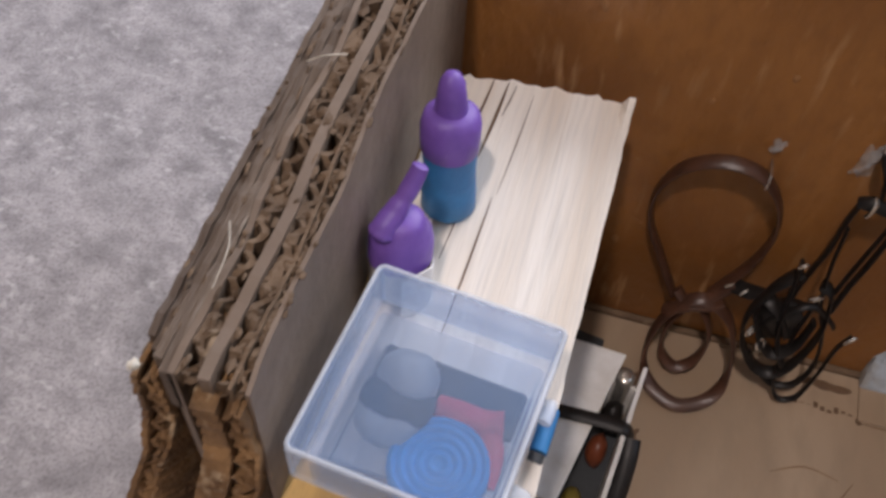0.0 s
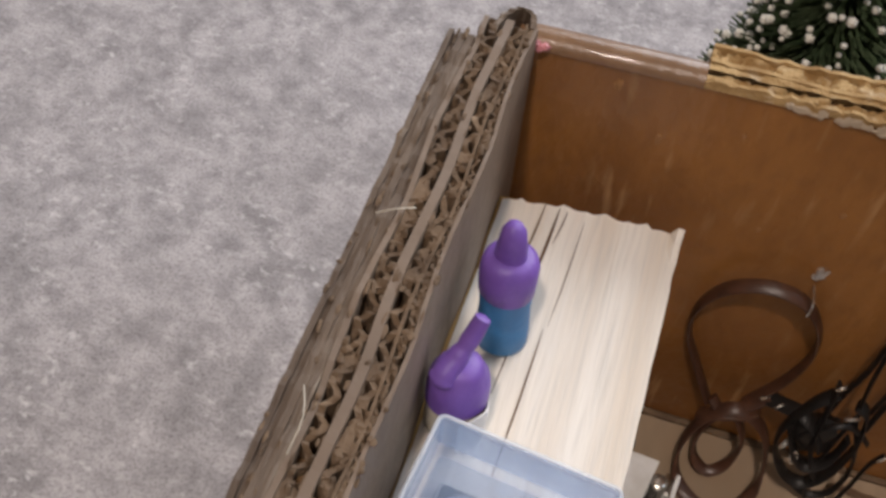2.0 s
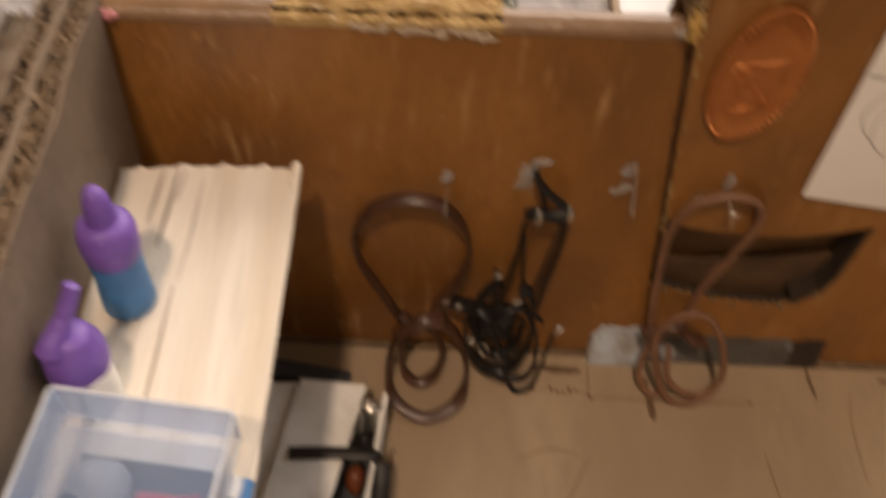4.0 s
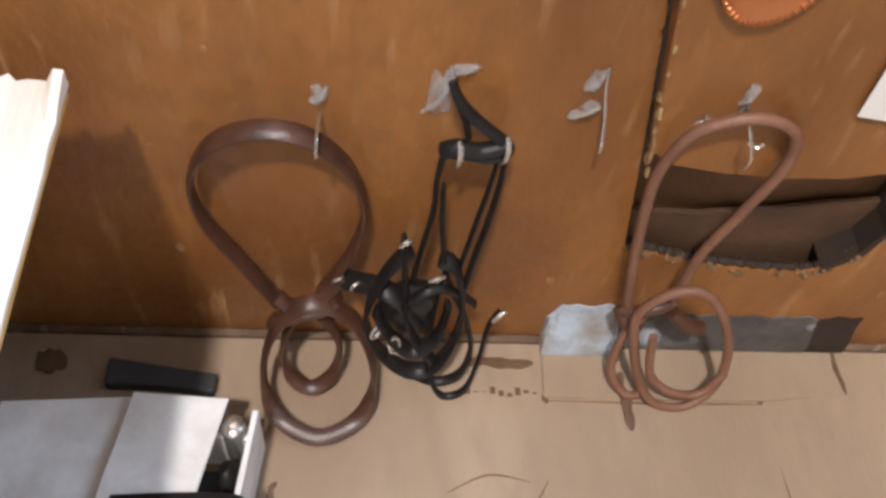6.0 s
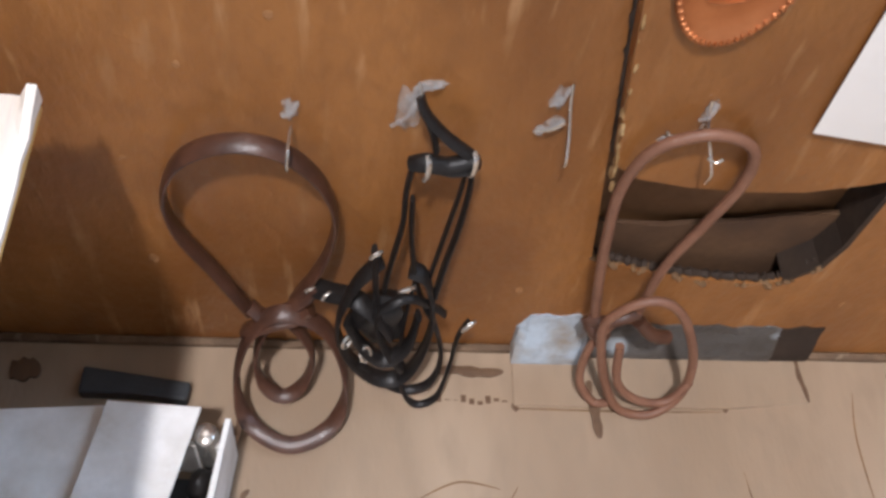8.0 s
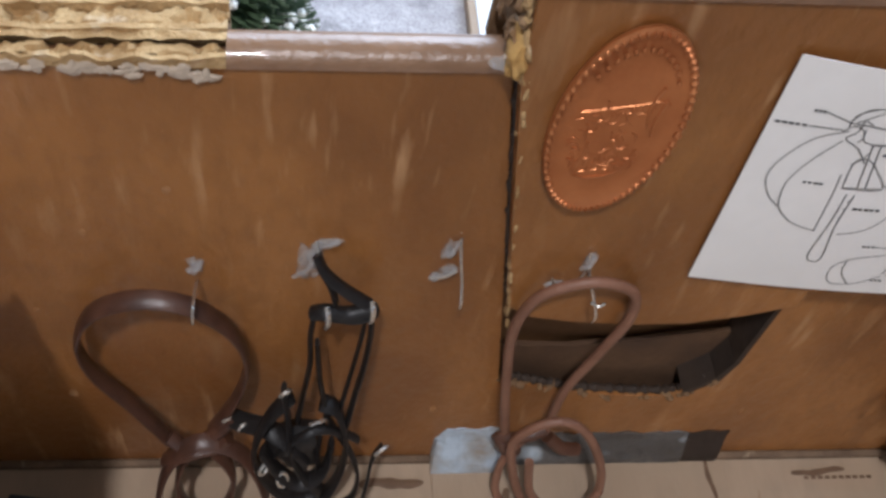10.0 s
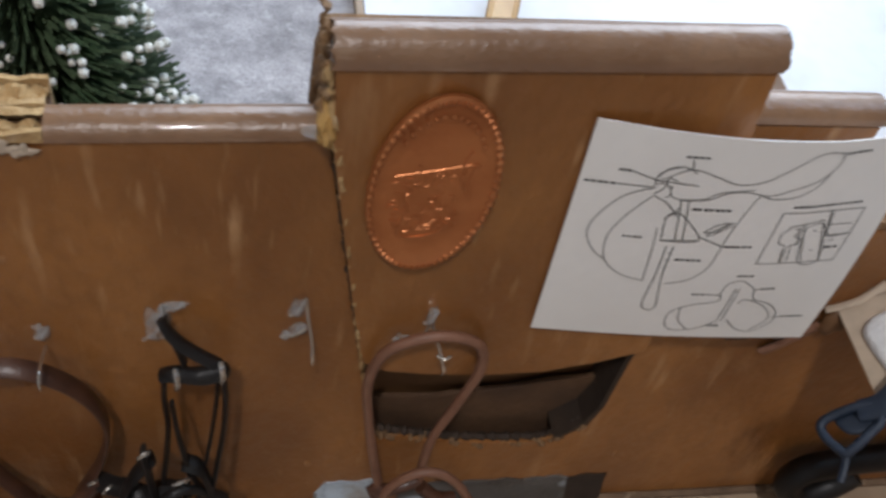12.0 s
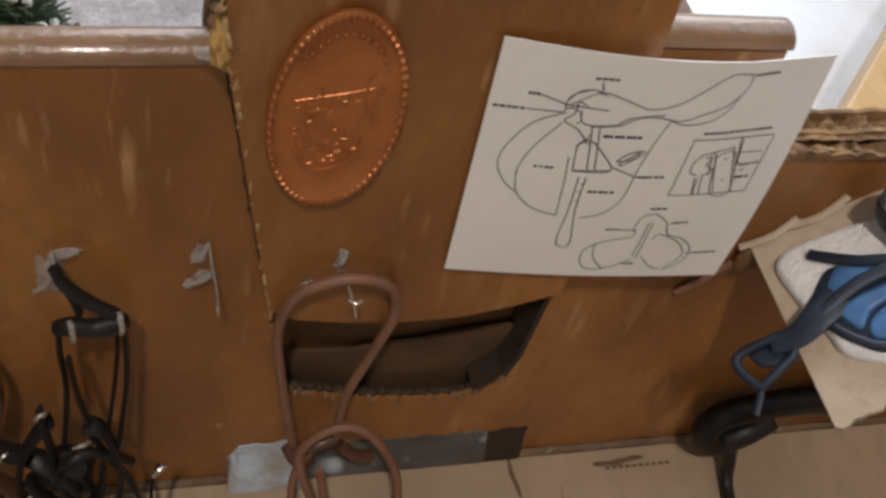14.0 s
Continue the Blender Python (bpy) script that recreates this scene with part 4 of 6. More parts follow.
def case_contents():
    def at(x, y, z):
        return CASE @ Vector((x, y, z))
    b = bmesh.new()
    m = CASE @ Matrix.Translation((0.0036, -0.0048, 0.0010))
    prof = [(0.0078, 0.0), (0.0082, 0.0006), (0.0082, 0.0030)]
    for k in range(5):
        r = 0.0080 - k * 0.0015
        prof += [(r, 0.0036), (r - 0.0006, 0.0040), (r - 0.0012, 0.0034)]
    prof.append((0.0004, 0.0034))
    tagged(mesh_ob("coiled_rope", lathe(b, prof, m, 30), SKYBLUE, None, "", True), "sky blue clay coil lying in the clear case", "coil")
    s = empty("grey_sponge", "grey clay tub with a charcoal base inside the clear case", "tub")
    part("base", blob(bmesh.new(), at(-0.0068, -0.0005, 0.0046), (0.0056, 0.0050, 0.0036), 3, 0.12, 3), GREY_CLAY, s, "pale grey lower half", True)
    part("top", blob(bmesh.new(), at(-0.0058, 0.0052, 0.0078), (0.0052, 0.0050, 0.0050), 5, 0.12, 3), GREY_CLAY, s, "", True)
    part("band", blob(bmesh.new(), at(-0.0060, 0.0020, 0.0064), (0.0062, 0.0046, 0.0044), 7, 0.12, 3), CHARCOAL, s, "charcoal middle", True)
    b = bmesh.new()
    tube(b, [at(-0.0005, 0.0050, 0.0030), at(0.0035, 0.0048, 0.0040), at(0.0075, 0.0050, 0.0036), at(0.0106, 0.0058, 0.0040)], 0.0022, flat=0.6, flat_axis=(0, 0, 1))
    tube(b, [at(0.0085, 0.0050, 0.0030), at(0.0106, 0.0000, 0.0034), at(0.0110, -0.0050, 0.0030)], 0.0020, flat=0.6, flat_axis=(0, 0, 1))
    tagged(mesh_ob("red_ribbon", b, RED, None, "", True), "red foam strips bunched inside the clear case", "ribbon")
    # Flat block that makes the back of the case floor dark.
    b = bmesh.new()
    box(b, (-0.0125, 0.0040, 0.0010), (0.0125, 0.0128, 0.0030), 0.0006, CASE)
    tagged(mesh_ob("dark_inner_block", b, CHARCOAL), "dark flat block along the back of the clear case floor", "cloth")
    s = empty("blue_tool", "blue handled grooming tool lying beside the clear case", "tool")
    p = [(0.0376, -0.0868, SHELF + 0.0024), (0.0374, -0.0905, SHELF + 0.0027), (0.0371, -0.0945, SHELF + 0.0024)]
    part("handle", tube(bmesh.new(), p, 0.0015, sides=12), BLUE, s, "blue handle", True)
    part("tip", tube(bmesh.new(), [(0.0371, -0.0945, SHELF + 0.0024), (0.0370, -0.0952, SHELF + 0.0021), (0.0369, -0.0960, SHELF + 0.0018)], 0.0013, sides=12), CHARCOAL, s, "dark end", True)


clear_case()
case_contents()


# ---- low tack chest under the shelf ----
def tack_chest():
    s = empty("tack_chest", "low white card chest with two loose lids on the floor", "chest")
    b = bmesh.new()
    slab(b, [(0.0602, -0.0275), (0.0614, -0.0275), (0.0556, -0.078), (0.0544, -0.078)], 0.0, 0.0200, 0.0002)
    part("side_panel", b, CARD_WHITE, s)
    b = bmesh.new()
    slab(b, [(0.006, -0.0265), (0.0600, -0.0310), (0.0600, -0.0320), (0.006, -0.0275)], 0.0, 0.0150)
    part("back_panel", b, CARD_WHITE, s)
    b = bmesh.new()
    slab(b, [(0.004, -0.030), (0.0600, -0.034), (0.0545, -0.078), (0.002, -0.078)], 0.0, 0.0012)
    part("bottom", b, CHARCOAL, s)
    b = bmesh.new()
    slab(b, [(0.004, -0.030), (0.005, -0.030), (0.003, -0.078), (0.002, -0.078)], 0.0, 0.0160)
    part("side_panel", b, CARD_WHITE, s)
    for nm, poly, z, m in (("lid", [(0.0110, -0.0250), (0.0358, -0.0236), (0.0300, -0.0750), (0.0060, -0.0740)], 0.0165, Matrix.Rotation(radians(2), 4, "Y")),
                           ("lid", [(0.0368, -0.0239), (0.0553, -0.0250), (0.0455, -0.0700), (0.0285, -0.0690)], 0.0196, None)):
        part(nm, slab(bmesh.new(), poly, z - 0.0009, z, 0.0002), CARD_WHITE, s, "loose white card lid")
    b = bmesh.new()
    tube(b, [(0.0360, -0.0468, 0.0204), (0.044, -0.0464, 0.0206), (0.0535, -0.0462, 0.0206), (0.0590, -0.0466, 0.0202), (0.0602, -0.0470, 0.0150)], 0.0019, flat=0.4, flat_axis=(0, 0, 1))
    band = part("strap", b, BLACK, s, "black closing strap", True)
    b = bmesh.new()
    tube(b, [(0.0606, -0.0480, 0.0190), (0.0608, -0.0530, 0.0168), (0.0604, -0.0600, 0.0120), (0.0600, -0.0630, 0.0090)], 0.0024, flat=0.5)
    part("buckle_tab", b, BLACK, band, "black hanging tab", True)
    b = lathe(bmesh.new(), [(0.0005, 0.0), (0.0026, 0.0), (0.0026, 0.0160), (0.0022, 0.0166), (0.0006, 0.0168)], Matrix.Translation((0.0565, -0.0300, 0.0012)), 18)
    tagged(mesh_ob("metal_tin", b, STEEL, None, "", True), "small bright metal tin inside the chest", "tin")
    b = blob(bmesh.new(), (0.0536, -0.0475, 0.0065), (0.0028, 0.0045, 0.0055), 2, 0.2)
    tagged(mesh_ob("orange_brush", b, ORANGE, None, "", True), "orange toy brush inside the chest", "brush")
    b = blob(bmesh.new(), (0.0500, -0.0640, 0.0055), (0.0030, 0.0050, 0.0045), 3, 0.2)
    tagged(mesh_ob("yellow_brush", b, YELLOW, None, "", True), "yellow toy brush inside the chest", "brush")
    b = blob(bmesh.new(), (0.0557, -0.0375, 0.0075), (0.0030, 0.0040, 0.0066), 4, 0.25)
    tagged(mesh_ob("black_brush", b, BLACK, None, "", True), "black toy brush inside the chest", "brush")
    b = slab(bmesh.new(), [(0.0265, -0.0085), (0.0500, -0.0120), (0.0495, -0.0165), (0.0380, -0.0150), (0.0262, -0.0150)], 0.0, 0.0035, 0.0006)
    tagged(mesh_ob("felt_strip", b, CHARCOAL), "dark felt strip lying on the floor behind the chest", "felt")


tack_chest()


# ---- hooks, straps and cords on the back wall ----
def wall_hook(wire, blobs, label, y):
    s = empty("wall_hook", label, "hook", "hooks on the back wall")
    b = bmesh.new()
    for w in wire:
        tube(b, w, 0.00028, sides=6, steps=5)
    part("wire", b, STEEL, s, "bright bent wire", True)
    rnd = random.Random(len(blobs))
    for i, (x, z, rx, rz) in enumerate(blobs):
        for k in range(3):
            if k == 0:
                b = blob(bmesh.new(), (x, y, z), (rx * 0.75, 0.0009, rz * 0.75), i + 3, 0.7, 3)
                part("glue_patch", b, GLUE, s, "milky dried glue patch", True)
            b = blob(bmesh.new(), (x + rnd.uniform(-0.6, 0.6) * rx, y + 0.0001, z + rnd.uniform(-0.7, 0.7) * rz), (rx * rnd.uniform(0.4, 0.75), 0.0007, rz * rnd.uniform(0.35, 0.65)), i * 7 + k, 0.8, 2)
            part("glue_lump", b, GLUE, s, "lumpy clear dried glue", True)
        b = tube(bmesh.new(), [(x - rx, y - 0.0005, z - rz * 0.6), (x, y - 0.0012, z), (x + rx * 0.8, y - 0.0006, z + rz * 0.9)], 0.0004, sides=6)
        part("glue_strand", b, GLUE, s, "stringy clear dried glue", True)


wall_hook([[(0.0731, -0.0004, 0.0778), (0.0730, -0.0056, 0.0793), (0.0729, -0.0080, 0.0782), (0.0728, -0.0080, 0.0757)]],
          [(0.0733, 0.0820, 0.0014, 0.0024)], "bent wire hook glued to the wall, holding a strap", 0.0)
wall_hook([[(0.0935, -0.0008, 0.0905), (0.0940, -0.0030, 0.0885), (0.0944, -0.0042, 0.0865)]],
          [(0.0922, 0.0830, 0.0026, 0.0062), (0.0955, 0.0895, 0.0024, 0.0012)], "wire hook in a thick glue patch, holding the bridle", 0.0)
wall_hook([[(0.1178, -0.0006, 0.0915), (0.1182, -0.0012, 0.0870), (0.1190, -0.0030, 0.0815), (0.1192, -0.0048, 0.0770), (0.1192, -0.0040, 0.0748)], [(0.1138, -0.0008, 0.0800), (0.1160, -0.0014, 0.0812), (0.1182, -0.0012, 0.0830)]],
          [(0.1165, 0.0880, 0.0014, 0.0030), (0.1166, 0.0815, 0.0018, 0.0018), (0.1145, 0.0800, 0.0009, 0.0007)], "empty wire hook glued to the wall", 0.0)
wall_hook([[(0.1390, -0.0048, 0.0938), (0.1398, -0.0054, 0.0890), (0.1412, -0.0070, 0.0850), (0.1424, -0.0090, 0.0810), (0.1428, -0.0080, 0.0770)], [(0.1340, -0.0048, 0.0862), (0.1354, -0.0054, 0.0838), (0.1376, -0.0056, 0.0850), (0.1392, -0.0052, 0.0890)], [(0.1408, -0.0084, 0.0842), (0.1422, -0.0090, 0.0838), (0.1432, -0.0088, 0.0846)]],
          [(0.1393, 0.0910, 0.0010, 0.0026), (0.1350, 0.0842, 0.0016, 0.0009)], "three-armed wire hook glued to the panel, holding a cord", -0.0044)


def lead_strap():
    s = empty("leather_strap", "dark brown leather strap hung in a loop on the wall", "strap")
    b = bmesh.new()
    tube(b, [(0.0638, -0.0060, 0.0250), (0.0573, -0.0040, 0.0375), (0.0518, -0.0035, 0.0500), (0.0508, -0.0038, 0.0620), (0.0548, -0.0042, 0.0725), (0.0628, -0.0046, 0.0778), (0.0716, -0.0050, 0.0768), (0.0783, -0.0045, 0.0680), (0.0808, -0.0040, 0.0555), (0.0783, -0.0045, 0.0420), (0.0723, -0.0060, 0.0290)], 0.0019, flat=0.36, edge=True, sides=10)
    part("hanging_loop", b, LEATHER, s, smooth=True)
    b = bmesh.new()
    tube(b, [(0.0705, -0.0090, 0.0300), (0.0640, -0.0105, 0.0235), (0.0608, -0.0145, 0.0125), (0.0632, -0.0215, 0.0046), (0.0722, -0.0262, 0.0028), (0.0812, -0.0222, 0.0046), (0.0838, -0.0150, 0.0120), (0.0795, -0.0100, 0.0250)], 0.0020, closed=True, flat=0.36, edge=True, sides=10)
    part("floor_coil", b, LEATHER, s, smooth=True)
    b = bmesh.new()
    tube(b, [(0.0700, -0.0075, 0.0260), (0.0650, -0.0095, 0.0165), (0.0655, -0.0130, 0.0075), (0.0702, -0.0152, 0.0038), (0.0750, -0.0130, 0.0070), (0.0762, -0.0095, 0.0165)], 0.0018, closed=True, flat=0.4, edge=True, sides=10)
    part("inner_coil", b, LEATHER, s, smooth=True)
    b = bmesh.new()
    tube(b, [(0.0630, -0.0085, 0.0215), (0.0655, -0.0095, 0.0245), (0.0690, -0.0095, 0.0270), (0.0735, -0.0085, 0.0275), (0.0762, -0.0075, 0.0300)], 0.0024, flat=0.6, sides=10)
    tube(b, [(0.0640, -0.0070, 0.0290), (0.0680, -0.0085, 0.0265), (0.0740, -0.0070, 0.0310), (0.0775, -0.0060, 0.0360)], 0.0018, flat=0.6, sides=10)
    part("knot", b, LEATHER, s, "tight wrapped turns", True)


lead_strap()


def bridle():
    s = empty("bridle", "black leather toy bridle with bright metal keepers hung on the wall", "bridle")

    def strap(nm, pts, r=0.0010, flat=0.45, edge=True):
        part(nm, tube(bmesh.new(), pts, r, flat=flat, edge=edge, sides=8), BLACK, s, smooth=True)

    strap("headpiece", [(0.0936, -0.0030, 0.0895), (0.0950, -0.0046, 0.0868), (0.0985, -0.0056, 0.0830), (0.1030, -0.0062, 0.0792)], 0.0014)
    strap("headpiece", [(0.0940, -0.0034, 0.0880), (0.0960, -0.0050, 0.0840), (0.0970, -0.0060, 0.0800)], 0.0013)
    strap("browband", [(0.0930, -0.0066, 0.0772), (0.0955, -0.0074, 0.0790), (0.0990, -0.0072, 0.0780), (0.1030, -0.0066, 0.0788), (0.1038, -0.0060, 0.0770)], 0.0015, 0.7)
    strap("browband", [(0.0932, -0.0060, 0.0760), (0.0965, -0.0070, 0.0770), (0.1005, -0.0070, 0.0762), (0.1036, -0.0062, 0.0765)], 0.0012, 0.7)
    strap("cheek_strap", [(0.0935, -0.0066, 0.0775), (0.0928, -0.0068, 0.0700), (0.0928, -0.0070, 0.0600), (0.0916, -0.0072, 0.0480), (0.0905, -0.0090, 0.0400)], 0.0012)
    strap("cheek_strap", [(0.1034, -0.0062, 0.0770), (0.1036, -0.0064, 0.0690), (0.1030, -0.0066, 0.0580), (0.1018, -0.0074, 0.0480), (0.1004, -0.0100, 0.0400)], 0.0012)
    strap("cheek_strap", [(0.1026, -0.0060, 0.0770), (0.1020, -0.0062, 0.0680), (0.1006, -0.0070, 0.0560), (0.0990, -0.0090, 0.0460)], 0.0009)
    strap("rein", [(0.0940, -0.0070, 0.0680), (0.0948, -0.0086, 0.0560), (0.0970, -0.0105, 0.0430), (0.1015, -0.0120, 0.0310), (0.1035, -0.0130, 0.0200), (0.1020, -0.0145, 0.0110), (0.0970, -0.0150, 0.0080), (0.0915, -0.0148, 0.0120), (0.0865, -0.0140, 0.0190)], 0.0011)
    strap("rein", [(0.0960, -0.0110, 0.0470), (0.0948, -0.0130, 0.0330), (0.0950, -0.0150, 0.0150), (0.0985, -0.0165, 0.0045), (0.1035, -0.0160, 0.0060), (0.1055, -0.0140, 0.0170), (0.1062, -0.0125, 0.0280), (0.1078, -0.0120, 0.0340)], 0.0009)
    strap("noseband", [(0.0895, -0.0095, 0.0520), (0.0845, -0.0115, 0.0450), (0.0818, -0.0130, 0.0330), (0.0838, -0.0142, 0.0230), (0.0890, -0.0150, 0.0150), (0.0945, -0.0150, 0.0135), (0.0985, -0.0140, 0.0200), (0.1005, -0.0120, 0.0330), (0.0985, -0.0100, 0.0460), (0.0950, -0.0095, 0.0490)], 0.0019, 0.3)
    strap("noseband", [(0.0763, -0.0056, 0.0350), (0.0800, -0.0080, 0.0372), (0.0850, -0.0110, 0.0400), (0.0895, -0.0130, 0.0370), (0.0925, -0.0140, 0.0310)], 0.0021, 0.35)
    strap("throat_strap", [(0.0835, -0.0130, 0.0350), (0.0870, -0.0148, 0.0275), (0.0915, -0.0155, 0.0235), (0.0960, -0.0145, 0.0280), (0.0975, -0.0125, 0.0370)], 0.0019, 0.35)
    strap("throat_strap", [(0.0880, -0.0100, 0.0560), (0.0888, -0.0120, 0.0450), (0.0896, -0.0140, 0.0350), (0.0920, -0.0150, 0.0260), (0.0955, -0.0152, 0.0190)], 0.0018, 0.35)
    strap("throat_strap", [(0.0855, -0.0125, 0.0310), (0.0905, -0.0140, 0.0420), (0.0950, -0.0130, 0.0440), (0.1000, -0.0115, 0.0390), (0.1030, -0.0110, 0.0350)], 0.0010)
    b = bmesh.new()
    blob(b, (0.0900, -0.0105, 0.0330), (0.0060, 0.0040, 0.0085), 4, 0.5, 2)
    part("tangle", b, BLACK, s, "bunched black straps", True)
    for x, y, z in ((0.0957, -0.0086, 0.0775), (0.1034, -0.0076, 0.0778)):
        b = tube(bmesh.new(), [(x - 0.0002, y + 0.0012, z + 0.0028), (x, y, z + 0.0022), (x, y - 0.0003, z - 0.0004), (x - 0.0003, y + 0.0004, z - 0.0026)], 0.0005, sides=6)
        part("keeper", b, STEEL, s, "bright metal keeper", True)
    for i, (x, y, z, r, a) in enumerate(((0.0763, -0.0062, 0.0350, 0.0013, 0.5), (0.1078, -0.0128, 0.0335, 0.0017, 0.9), (0.0838, -0.0150, 0.0300, 0.0017, 1.4), (0.0945, -0.0128, 0.0470, 0.0015, 0.2), (0.0883, -0.0112, 0.0560, 0.0012, 0.7), (0.0875, -0.0160, 0.0265, 0.0016, 2.0), (0.0795, -0.0092, 0.0375, 0.0012, 1.0))):
        u = Vector((math.cos(a), 0.25, math.sin(a)))
        v = Vector((-math.sin(a) * 0.5, -0.5, math.cos(a)))
        b = tube(bmesh.new(), [Vector((x, y, z)) + u * r * math.cos(k) + v * r * math.sin(k) for k in (0, 0.9, 1.8, 2.7, 3.6, 4.5, 5.4)], 0.0004, closed=True, sides=6, steps=3)
        part("ring", b, STEEL, s, "bright metal ring", True)


bridle()


def cord():
    s = empty("lead_cord", "rose-brown cord hung from a hook, its end coiled on the floor", "cord")
    b = bmesh.new()
    tube(b, [(0.1362, -0.0070, 0.0250), (0.1335, -0.0064, 0.0400), (0.1312, -0.0062, 0.0560), (0.1296, -0.0066, 0.0720), (0.1316, -0.0070, 0.0830), (0.1372, -0.0072, 0.0878), (0.1432, -0.0072, 0.0884), (0.1488, -0.0068, 0.0845), (0.1505, -0.0064, 0.0755), (0.1482, -0.0062, 0.0630), (0.1450, -0.0060, 0.0470), (0.1442, -0.0070, 0.0300)], 0.00105, sides=10)
    part("hanging_loop", b, ROPE, s, smooth=True)
    b = bmesh.new()
    tube(b, [(0.1362, -0.0110, 0.0330), (0.1405, -0.0108, 0.0405), (0.1465, -0.0108, 0.0415), (0.1525, -0.0115, 0.0350), (0.1585, -0.0130, 0.0200), (0.1592, -0.0148, 0.0070), (0.1535, -0.0172, 0.0020), (0.1460, -0.0165, 0.0030), (0.1405, -0.0145, 0.0130), (0.1370, -0.0125, 0.0250)], 0.00105, closed=True, sides=10)
    part("coil", b, ROPE, s, smooth=True)
    b = bmesh.new()
    tube(b, [(0.1395, -0.0085, 0.0300), (0.1362, -0.0095, 0.0200), (0.1360, -0.0120, 0.0090), (0.1400, -0.0150, 0.0035), (0.1432, -0.0158, 0.0050)], 0.0010, sides=10)
    tube(b, [(0.1405, -0.0130, 0.0270), (0.1430, -0.0150, 0.0140), (0.1490, -0.0165, 0.0080), (0.1560, -0.0162, 0.0070), (0.1600, -0.0140, 0.0130)], 0.0010, sides=10)
    part("wrap_turn", b, ROPE, s, smooth=True)
    b = bmesh.new()
    tube(b, [(0.1345, -0.0060, 0.0270), (0.1362, -0.0085, 0.0250), (0.1385, -0.0080, 0.0225)], 0.0019, sides=10)
    tube(b, [(0.1345, -0.0070, 0.0275), (0.1372, -0.0082, 0.0285), (0.1410, -0.0080, 0.0300), (0.1442, -0.0070, 0.0305)], 0.0015, sides=10)
    tube(b, [(0.1450, -0.0075, 0.0280), (0.1490, -0.0085, 0.0240), (0.1530, -0.0080, 0.0220)], 0.0016, sides=10)
    part("knot", b, LEATHER, s, "darker knotted turns", True)


cord()


def torn_strip():
    """A strip of torn paper along the foot of the wall: each piece leans on the wall."""
    s = empty("torn_paper_strip", "rumpled grey-blue torn paper strip along the foot of the wall", "paper")
    rnd = random.Random(6)
    for nm, x0, x1, h, foot, m, lb in (("head", 0.1222, 0.1392, 0.0165, 0.0042, SILVER_ROLL, "pale grey-blue wider end"), ("tail", 0.1385, 0.1850, 0.0136, 0.0022, ROLL_TAIL, "dull grey thinner tail"), ("dark_end", 0.1845, 0.1945, 0.0138, 0.0020, HOLE, "near-black brown end")):
        b = bmesh.new()
        n, k = int((x1 - x0) / 0.0008), 8
        rows = []
        for i in range(n + 1):
            x = x0 + (x1 - x0) * i / n
            end = min(i, n - i) / 3
            top = h * (0.72 + 0.28 * min(end, 1)) + 0.0016 * noise.noise(Vector((x * 330, 1, foot * 900))) if nm == "head" else h + 0.0014 * noise.noise(Vector((x * 240, 2, 0)))
            row = []
            for j in range(k + 1):
                v = j / k
                row.append(b.verts.new((x + 0.0008 * v * (nm == "head") * (1 if i < 3 else 0), -0.0003 - foot * (1 - v) ** 1.6 - 0.0007 * (1 + noise.noise(Vector((x * 260, v * 5, foot * 500)))) * math.sin(math.pi * min(v * 1.4, 1) ** 0.7), 0.0009 + (top - 0.0009) * v)))
            row.append(b.verts.new((x, 0.0, top)))
            row.append(b.verts.new((x, 0.0, 0.0009)))
            rows.append(row)
        for p, q in zip(rows, rows[1:]):
            for j in range(k + 3):
                b.faces.new((p[j], p[(j + 1) % (k + 3)], q[(j + 1) % (k + 3)], q[j]))
        b.faces.new(rows[0][::-1])
        b.faces.new(rows[-1])
        part(nm, b, m, s, lb, True)


torn_strip()


